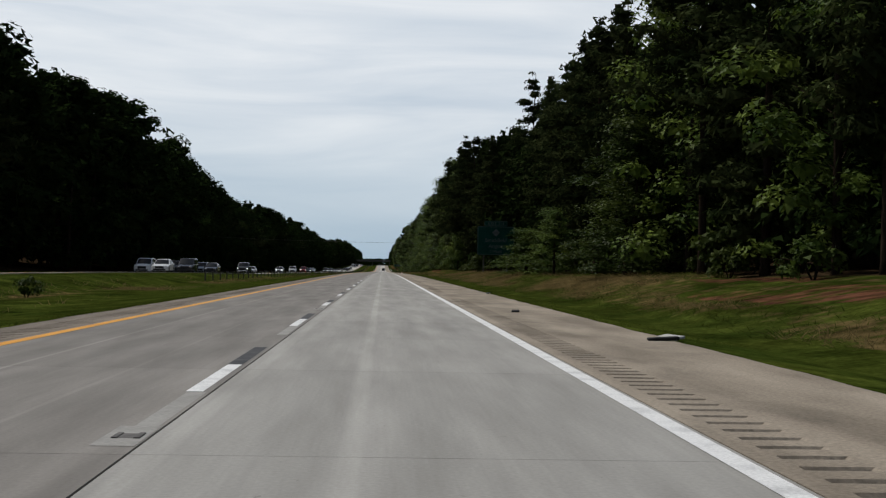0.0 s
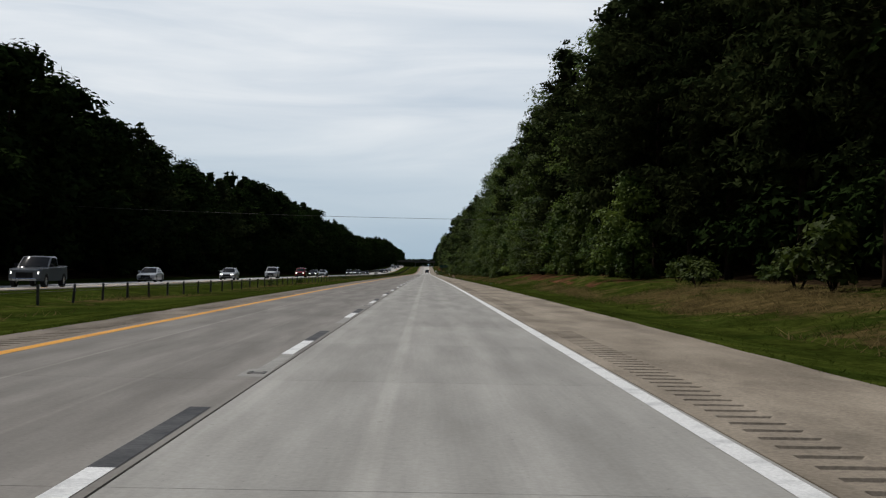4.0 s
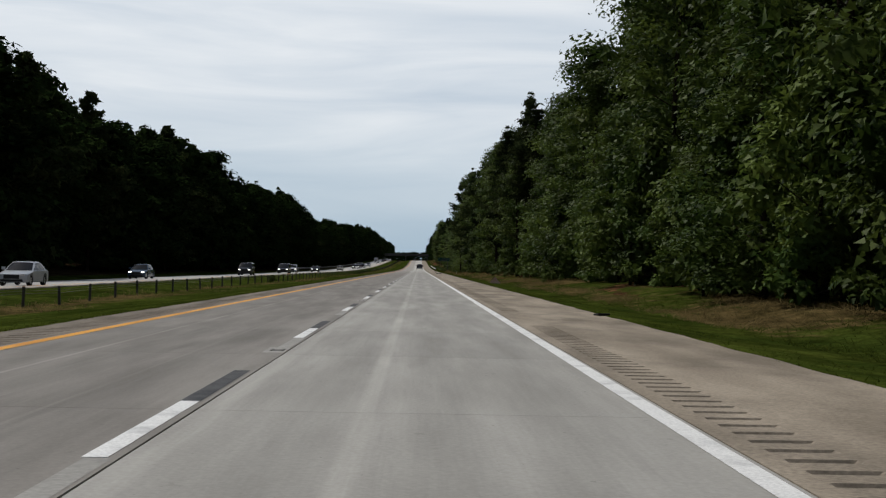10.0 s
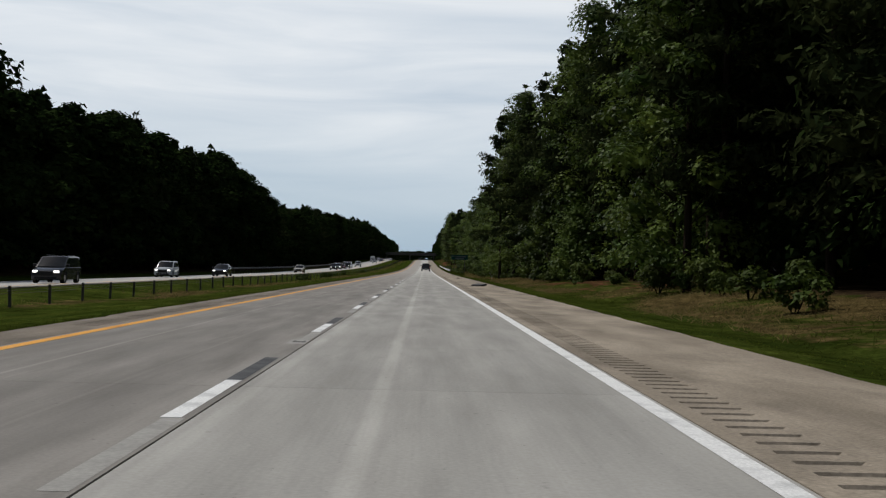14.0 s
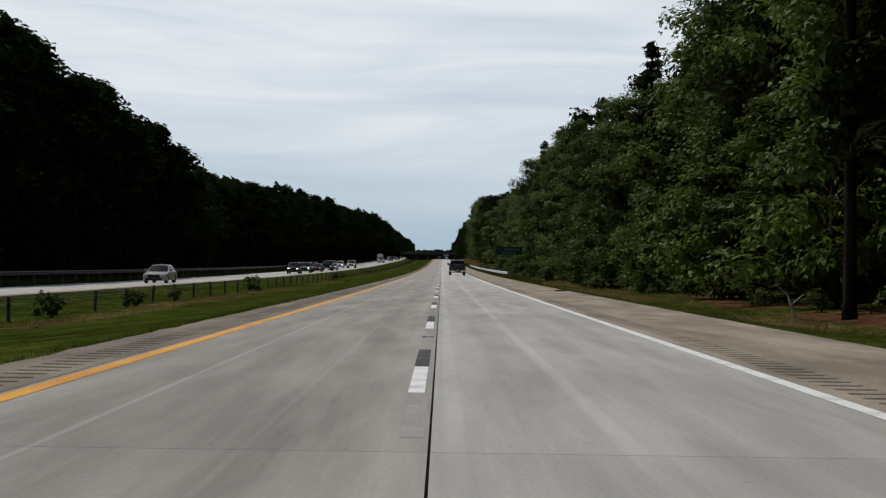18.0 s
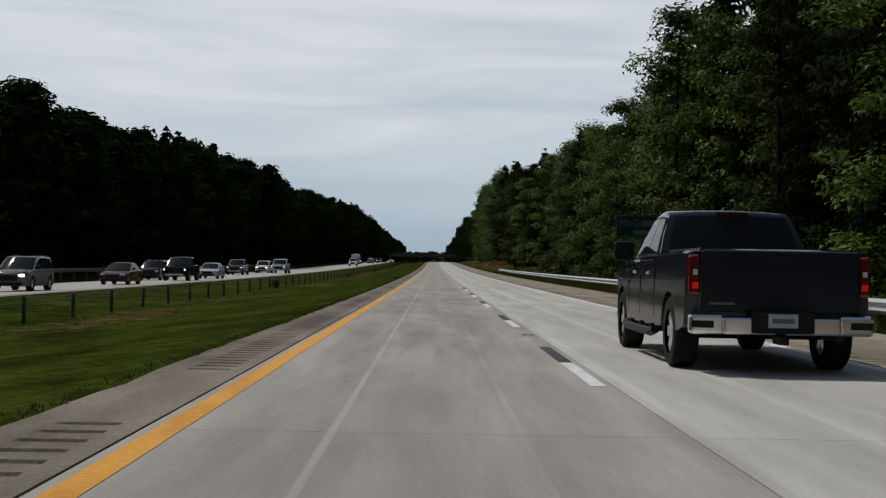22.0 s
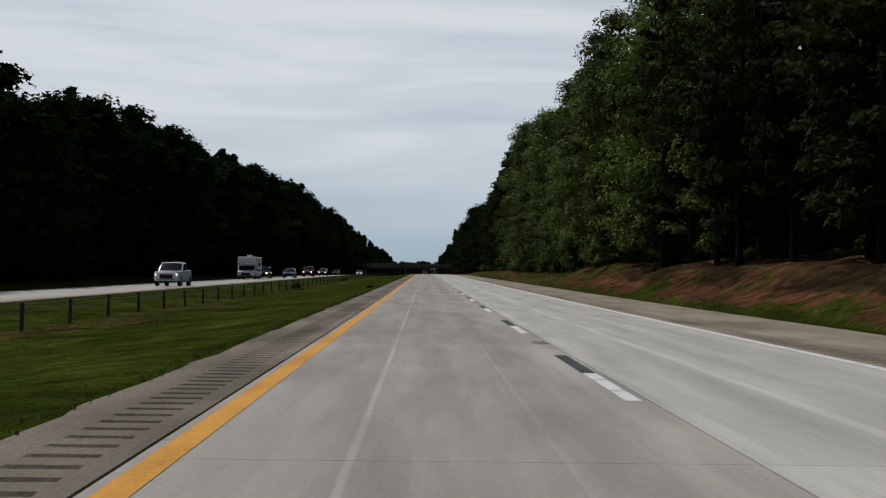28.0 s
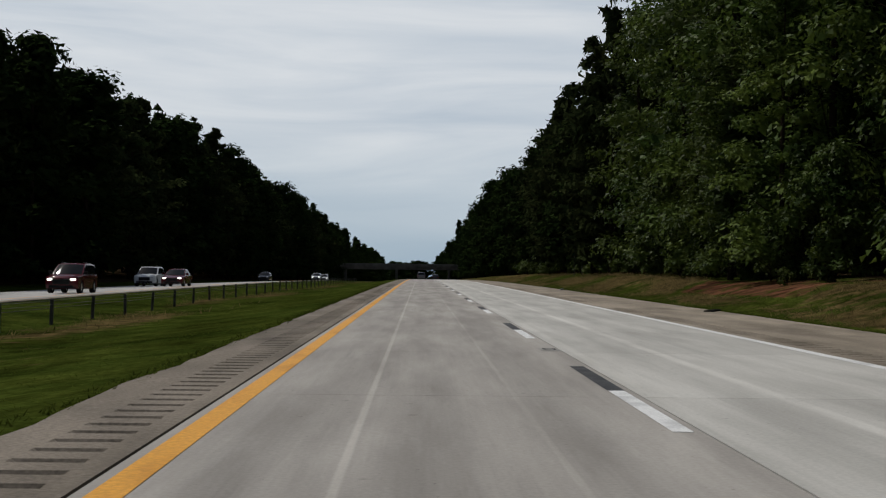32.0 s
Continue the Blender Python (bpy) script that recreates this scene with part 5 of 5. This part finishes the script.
def vehicle(kind, paint, label, category, m, lit=False, group="traffic on the far carriageway"):
    """kind: sedan, suv, pickup, van or motorhome."""
    p = PAINTS[paint]
    L, W, belt, roof, r, wheels, sill, prof, base, top, w1 = {
        "sedan": (4.75, 1.82, 0.93, 1.44, 0.33, (-1.38, 1.40), 0.24, [(2.30, 0.24), (2.37, 0.42), (2.33, 0.62), (2.15, 0.74), (1.0, 0.93), (-1.75, 0.98), (-2.25, 0.96), (-2.36, 0.72), (-2.34, 0.42), (-2.25, 0.26)], (-1.9, 1.1), (-1.15, 0.2), 0.62),
        "suv": (4.75, 1.90, 1.08, 1.72, 0.37, (-1.40, 1.42), 0.28, [(2.28, 0.28), (2.37, 0.5), (2.34, 0.85), (2.2, 0.98), (1.15, 1.10), (-2.2, 1.12), (-2.36, 0.95), (-2.37, 0.5), (-2.28, 0.32)], (-2.28, 1.2), (-2.0, 0.3), 0.70),
        "van": (5.1, 1.98, 1.05, 1.75, 0.37, (-1.5, 1.55), 0.26, [(2.45, 0.26), (2.55, 0.5), (2.5, 0.8), (2.3, 0.9), (1.45, 1.06), (-2.4, 1.08), (-2.54, 0.9), (-2.55, 0.5), (-2.45, 0.3)], (-2.46, 1.6), (-2.25, 0.5), 0.74),
        "pickup": (5.85, 2.04, 1.25, 1.90, 0.41, (-1.85, 1.88), 0.42, [(2.75, 0.42), (2.92, 0.55), (2.92, 1.05), (2.8, 1.16), (1.25, 1.24), (-2.86, 1.34), (-2.9, 1.3), (-2.9, 0.62), (-2.8, 0.5)], (-0.92, 1.42), (-0.72, 0.55), 0.74),
        "motorhome": (7.6, 2.4, 1.2, 1.9, 0.41, (-1.9, 2.6), 0.42, [(3.6, 0.42), (3.78, 0.6), (3.75, 1.0), (3.5, 1.12), (2.9, 1.2), (-3.75, 1.2), (-3.78, 0.7), (-3.7, 0.5)], (1.6, 3.05), (1.7, 2.5), 0.95),
    }[kind]
    half = W / 2
    e = thing({"sedan": "sedan_car", "suv": "suv_car", "van": "minivan", "pickup": "pickup_truck", "motorhome": "motorhome"}[kind], label, category, group, m)

    def tuck(y, z):
        t = 1.0 - 0.05 * max(0, (z - 0.75)) - 0.06 * max(0, 0.5 - z)
        return t * (1 - 0.10 * max(0, (abs(y) - L * 0.36) / (L * 0.14)) ** 2)

    part("body", extrude_side(outline(prof, wheels[::1], r + 0.07, sill), half, tuck, 0.06, 0.2 if kind in ("sedan", "suv", "van") else 0.12), p, e, smooth="angle")
    cab = Cabin(base, top, belt - 0.04, roof, half * 0.93, half * (w1 + 0.1))
    part("cabin", cab.shell(), p, e, smooth="angle")
    part("windscreen", cab.glass(lambda u, v: cab.end(1, u, v), -0.91, 0.91, 0.08, 0.91, 0.012, 8), GLASS, e, "dark tinted glass", smooth="angle")
    part("rear_window", cab.glass(lambda u, v: cab.end(0, u, v), -0.86, 0.86, 0.14, 0.88, 0.012, 8), GLASS, e, "dark tinted glass", smooth="angle")
    for s in (-1, 1):
        for u, v in (((0.10, 0.44), (0.47, 0.88)) if kind not in ("van", "suv") else ((0.05, 0.27), (0.30, 0.58), (0.61, 0.90))):
            part("side_window", cab.glass(lambda q, c: cab.side(s, q, c), u, v, 0.13, 0.86, 0.01, 3), GLASS, e, "dark tinted glass", smooth="angle")
        part("wing_mirror", box_bm(s * half * 0.95, s * (half + 0.17), base[1] - 0.42, base[1] - 0.30, belt + 0.02, belt + 0.19, 0.03), p if kind == "sedan" else TRIM, e)
        part("headlamp", box_bm(min(s * half * 0.5, s * half * 0.84), max(s * half * 0.5, s * half * 0.84), L / 2 - 0.34, L / 2 - 0.075, belt * 0.66, belt * 0.79, 0.03), LAMP if lit else LENS, e, "lit headlamp" if lit else "clear headlamp")
        part("tail_lamp", box_bm(s * half * 0.66, s * half * 0.9, -L / 2 + 0.0, -L / 2 + 0.08, belt * 0.72, belt * 0.9, 0.02), REDLENS, e, "red tail lamp")
    part("grille", box_bm(-half * 0.5, half * 0.5, L / 2 - 0.12, L / 2 + 0.005, belt * 0.46, belt * 0.74, 0.03), TRIM, e, "dark grille")
    part("front_bumper", box_bm(-half * 0.72, half * 0.72, L / 2 - 0.2, L / 2 + 0.012, sill + 0.02, sill + 0.17, 0.04), TRIM if kind != "pickup" else CHROME, e)
    if kind == "motorhome":
        part("living_box", box_bm(-1.2, 1.2, -3.8, 2.2, 0.75, 3.05, 0.09), PAINTS["white"], e, "white box body")
        part("overcab_bunk", box_bm(-1.2, 1.2, 2.1, 3.1, 1.98, 3.0, 0.12), PAINTS["white"], e)
        part("roof_unit", box_bm(-0.35, 0.35, -0.6, 0.3, 3.05, 3.3, 0.05), PAINTS["white"], e)
        part("box_window", box_bm(-1.21, 1.21, -1.5, -0.3, 1.7, 2.3, 0.01), GLASS, e)
        part("stripe", box_bm(-1.208, 1.208, -3.6, 2.0, 1.15, 1.35), PAINTS["blue"], e)
    if kind == "pickup":
        part("bed_liner", box_bm(-half * 0.82, half * 0.82, -2.82, -0.98, 1.0, 1.352), TRIM, e, "black bed cover")
    if kind in ("suv", "van"):
        for s in (-1, 1):
            part("roof_rail", tube_bm([(s * half * 0.68, -1.7, roof + 0.04), (s * half * 0.68, 0.0, roof + 0.04)], [0.02, 0.02], 5), TRIM, e)
    ty, ri, br = WHEELS[r]
    for wy in wheels:
        for s in (-1, 1):
            wm = Matrix.Translation((s * (half - 0.13), wy, r))
            wh = put("wheel", br, e, wm, "dark brake disc and hub")
            put("tyre", ty, wh)
            put("rim", ri, wh)
    b = bmesh.new()
    for wy in wheels:
        box_bm(-half * 0.88, half * 0.88, wy - r - 0.05, wy + r + 0.05, r, r + 0.44, 0, b)
    box_bm(-half * 0.8, half * 0.8, -L * 0.42, L * 0.42, sill - 0.02, sill + 0.2, 0, b)
    part("underbody", b, TRIM, e, "black underbody and wheel wells")
    return e


OA, OB = -22.1, -25.8


def oncoming(y, lane, kind, paint, lit=False):
    x = OA if lane == "A" else OB
    z = zr(y) + lerp(OPPZ, y) - 0.03 * (-19.6 - x)
    words_ = {"dark": "dark grey", "blue": "dark blue", "silver": "silver", "white": "white", "red": "bright red", "maroon": "maroon", "grey": "mid grey", "black": "black", "tan": "beige", "charcoal": "charcoal"}[paint]
    kinds = {"sedan": "saloon car", "suv": "sport utility car", "van": "minivan", "pickup": "crew-cab pickup truck", "motorhome": "motorhome"}[kind]
    cat = {"motorhome": "motorhome", "pickup": "truck"}.get(kind, "car")
    vehicle(kind, paint, "%s %s%s on the far carriageway" % (words_, kinds, " with lit headlamps" if lit else ""), cat, pose(x, y, z, 0, 0, 180), lit)


for row in (
        (128, "A", "sedan", "white"), (138, "B", "suv", "white"), (145.5, "A", "van", "dark"), (161, "B", "suv", "dark", True), (168, "A", "sedan", "dark"), (184, "B", "suv", "silver"), (209, "A", "pickup", "grey", True),
        (258, "B", "sedan", "silver"), (285, "A", "sedan", "silver", True), (328, "A", "suv", "white"), (373, "A", "suv", "red", True), (400, "A", "sedan", "dark", True), (424, "A", "sedan", "silver"), (474, "B", "sedan", "blue", True),
        (524, "A", "suv", "dark", True), (574, "A", "van", "dark", True), (628, "B", "suv", "silver", True), (642, "A", "sedan", "dark", True), (736, "A", "sedan", "tan"), (828, "A", "suv", "dark", True), (844, "A", "suv", "grey", True),
        (864, "A", "sedan", "maroon"), (884, "A", "pickup", "black", True), (891, "B", "suv", "black"), (898, "A", "sedan", "silver"), (938, "B", "pickup", "grey", True), (951, "A", "pickup", "silver", True), (962, "B", "suv", "white", True),
        (1104, "A", "pickup", "white", True), (1176, "B", "motorhome", "white"), (1192, "B", "suv", "dark", True), (1193, "A", "sedan", "blue"), (1224, "A", "suv", "maroon", True),
        (1256, "A", "sedan", "maroon", True), (1263, "B", "suv", "white"), (1347, "B", "sedan", "dark"), (1400, "A", "sedan", "silver", True), (1470, "B", "suv", "white", True)):
    oncoming(*row)
# traffic far ahead in the same direction
vehicle("suv", "grey", "mid grey sport utility car far ahead near the bridge", "car", pose(-1.7, 1445, zr(1445)), group="traffic ahead")
vehicle("sedan", "dark", "dark saloon car far ahead near the bridge", "car", pose(1.9, 1480, zr(1480)), group="traffic ahead")


# ---- the dark pickup in the near lane ----
def big_pickup(m):
    e = thing("pickup_truck", "charcoal crew-cab pickup truck with chrome rear bumper", "truck", m=m)
    P = PAINTS["charcoal"]
    half = 1.02

    def tuck(y, z):
        t = 1.0 - 0.055 * max(0, z - 0.95) - 0.05 * max(0, 0.55 - z)
        if 0.92 < z < 1.08:
            t += 0.008
        return t * (1 - 0.11 * max(0, (y - 2.2) / 0.75) ** 2)

    prof = [(2.72, 0.44), (2.93, 0.5), (2.95, 0.95), (2.90, 1.12), (2.72, 1.20), (1.32, 1.27), (-0.82, 1.29), (-0.90, 1.34), (-2.84, 1.37), (-2.90, 1.35), (-2.90, 0.56), (-2.86, 0.52), (-2.7, 0.48)]
    part("body", extrude_side(outline(prof, (-1.86, 1.88), 0.49, 0.44), half, tuck, 0.045, 0.1, 0.02), P, e, smooth="angle")
    cab = Cabin((-0.86, 1.36), (-0.55, 0.52), 1.25, 1.89, 0.945, 0.76)
    part("cabin", cab.shell(), P, e, smooth="angle")
    part("windscreen", cab.glass(lambda u, v: cab.end(1, u, v), -0.91, 0.91, 0.08, 0.91, 0.012, 8), GLASS, e, "dark tinted glass", smooth="angle")
    part("rear_window", cab.glass(lambda u, v: cab.end(0, u, v), -0.90, 0.90, 0.12, 0.90, 0.012, 8), GLASS, e, "dark tinted glass", smooth="angle")
    for s in (-1, 1):
        for u, v in ((0.09, 0.44), (0.46, 0.90)):
            part("side_window", cab.glass(lambda q, c: cab.side(s, q, c), u, v, 0.14, 0.84, 0.014, 3), GLASS, e, "dark tinted glass", smooth="angle")
        part("window_surround", cab.glass(lambda q, c: cab.side(s, q, c), 0.06, 0.93, 0.08, 0.89, 0.008, 6), TRIM, e, "black window surround")
        part("window_trim", box_bm(s * 0.935 - 0.012, s * 0.935 + 0.012, -0.78, 1.3, 1.268, 1.29), CHROME, e, "thin bright strip")
        x = s * (half - 0.006)
        for y0, y1 in ((-0.83, -0.822), (0.235, 0.243), (1.245, 1.253)):
            part("door_gap", box_bm(x - 0.008, x + 0.008, y0, y1, 0.55, 1.25), TRIM, e)
        for yy in (-0.62, 0.45):
            part("door_handle", box_bm(min(x, x + s * 0.04), max(x, x + s * 0.04), yy, yy + 0.2, 1.075, 1.115, 0.012), CHROME, e, "bright chrome handle")
        mir = part("wing_mirror", box_bm(min(s * 0.98, s * 1.26), max(s * 0.98, s * 1.26), 1.0, 1.12, 1.26, 1.52, 0.04), TRIM, e, "large black mirror")
        part("side_step", tube_bm([(s * 1.04, -1.1, 0.40), (s * 1.06, -0.9, 0.36), (s * 1.06, 1.05, 0.36), (s * 1.04, 1.25, 0.40)], [0.055] * 4, 8), TRIM, e, "black tubular step")
        for yy in (-0.7, 0.1, 0.9):
            part("step_bracket", box_bm(min(s * 0.8, s * 1.04), max(s * 0.8, s * 1.04), yy - 0.04, yy + 0.04, 0.36, 0.46), TRIM, e)
        tl = part("tail_lamp", box_bm(min(s * 0.87, s * 0.99), max(s * 0.87, s * 0.99), -2.905, -2.72, 0.86, 1.30, 0.03), REDLENS, e, "tall red tail lamp")
        part("lit_bulb", box_bm(min(s * 0.89, s * 0.96), max(s * 0.89, s * 0.96), -2.912, -2.90, 0.93, 1.0), BRAKE, tl)
        part("reverse_lens", box_bm(min(s * 0.90, s * 0.95), max(s * 0.90, s * 0.95), -2.912, -2.90, 1.08, 1.14), LENS, tl)
        part("headlamp", box_bm(min(s * 0.62, s * 0.94), max(s * 0.62, s * 0.94), 2.78, 2.92, 0.86, 1.04, 0.03), LENS, e)
        part("bumper_end", box_bm(min(s * 0.62, s * 1.0), max(s * 0.62, s * 1.0), -3.02, -2.86, 0.44, 0.66, 0.04), CHROME, e, "chrome bumper corner")
        part("bumper_recess", box_bm(min(s * 0.74, s * 0.985), max(s * 0.74, s * 0.985), -3.026, -3.0, 0.51, 0.59, 0.01), TRIM, e)
        part("fender_crease", box_bm(min(s * 1.0, s * 1.024), max(s * 1.0, s * 1.024), -2.8, 2.2, 0.985, 1.0), P, e)
    part("tailgate", box_bm(-0.86, 0.86, -2.935, -2.87, 0.68, 1.355, 0.025), P, e)
    part("tailgate_handle", box_bm(-0.12, 0.12, -2.95, -2.93, 1.24, 1.30, 0.01), TRIM, e)
    part("maker_lettering", box_bm(-0.78, -0.50, -2.940, -2.934, 0.76, 0.785), PAINTS["grey"], e, "unreadable dull lettering bar")
    part("rear_bumper", box_bm(-0.64, 0.64, -3.04, -2.86, 0.44, 0.63, 0.03), CHROME, e, "chrome step bumper")
    part("plate_recess", box_bm(-0.34, 0.34, -3.05, -3.03, 0.46, 0.70, 0.02), TRIM, e)
    pl = part("number_plate", box_bm(-0.16, 0.16, -3.06, -3.05, 0.52, 0.67, 0.003), PAINTS["silver"], e, "pale number plate")
    part("plate_bar", box_bm(-0.12, 0.12, -3.063, -3.06, 0.57, 0.62), PAINTS["grey"], pl)
    part("tow_hitch", box_bm(-0.05, 0.05, -3.12, -2.8, 0.34, 0.43, 0.01), TRIM, e)
    part("bed_cover", box_bm(-0.86, 0.86, -2.82, -0.92, 1.33, 1.375, 0.01), TRIM, e, "black bed cover")
    part("roof_fin", box_bm(-0.03, 0.03, -0.3, -0.1, 1.90, 1.95, 0.01), TRIM, e)
    part("third_lamp", box_bm(-0.2, 0.2, -0.60, -0.56, 1.83, 1.87), REDLENS, e)
    part("grille", box_bm(-0.7, 0.7, 2.86, 2.96, 0.72, 1.08, 0.03), TRIM, e)
    part("front_bumper", box_bm(-0.92, 0.92, 2.80, 2.99, 0.48, 0.70, 0.04), CHROME, e)
    part("exhaust", tube_bm([(0.62, -2.0, 0.42), (0.72, -2.75, 0.40)], [0.04, 0.04], 8), POST, e)
    part("rear_axle", tube_bm([(-0.8, -1.86, 0.41), (0.8, -1.86, 0.41)], [0.07, 0.07], 8), TRIM, e)
    b = bmesh.new()
    for wy in (-1.86, 1.88):
        box_bm(-0.72, 0.72, wy - 0.5, wy + 0.5, 0.62, 0.98, 0, b)
    box_bm(-0.8, 0.8, -2.6, 2.6, 0.46, 0.66, 0, b)
    part("underbody", b, TRIM, e, "black underbody and wheel wells")
    ty, ri, br = WHEELS[0.41]
    for wy in (-1.86, 1.88):
        for s in (-1, 1):
            wh = put("wheel", br, e, Matrix.Translation((s * (half - 0.145), wy, 0.41)), "dark brake disc and hub")
            put("tyre", ty, wh)
            put("rim", ri, wh, label="bright alloy rim")
    return e


PKY = 797.1
big_pickup(Matrix.Translation((2.03, PKY, zr(PKY))) @ Matrix.Rotation(math.atan(slope(PKY)), 4, "X"))


# ---- concrete slabs of the two lanes, each with open joints ----
def slab_mesh(name, x0, x1, material):
    b = box_bm(x0, x1, 0.004, SLAB - 0.004, -0.2, 0.0)
    me = bpy.data.meshes.new(name)
    b.to_mesh(me)
    b.free()
    me.materials.append(material)
    return me


for lane, x0, x1, label in (("lane_left", -3.652, -0.009, "pale grey concrete slab lane with worn wheel tracks"), ("lane_right", 0.009, 3.652, "pale grey concrete slab lane beside the shoulder")):
    root = tagged(new(lane), label, "road", kind="structure")
    me = slab_mesh("slab", x0, x1, CONCRETE_LEFT if x0 < 0 else CONCRETE_RIGHT)
    n = int((END - (-54)) / SLAB)
    y = END - n * SLAB - 0.0
    for i in range(n):
        yy = 2.44 + SLAB * (i - 9)
        if yy + SLAB > END:
            break
        m = Matrix.Translation((0, yy, zr(yy))) @ Matrix.Rotation(math.atan((zr(yy + SLAB) - zr(yy)) / SLAB), 4, "X")
        put("slab", me, root, m)
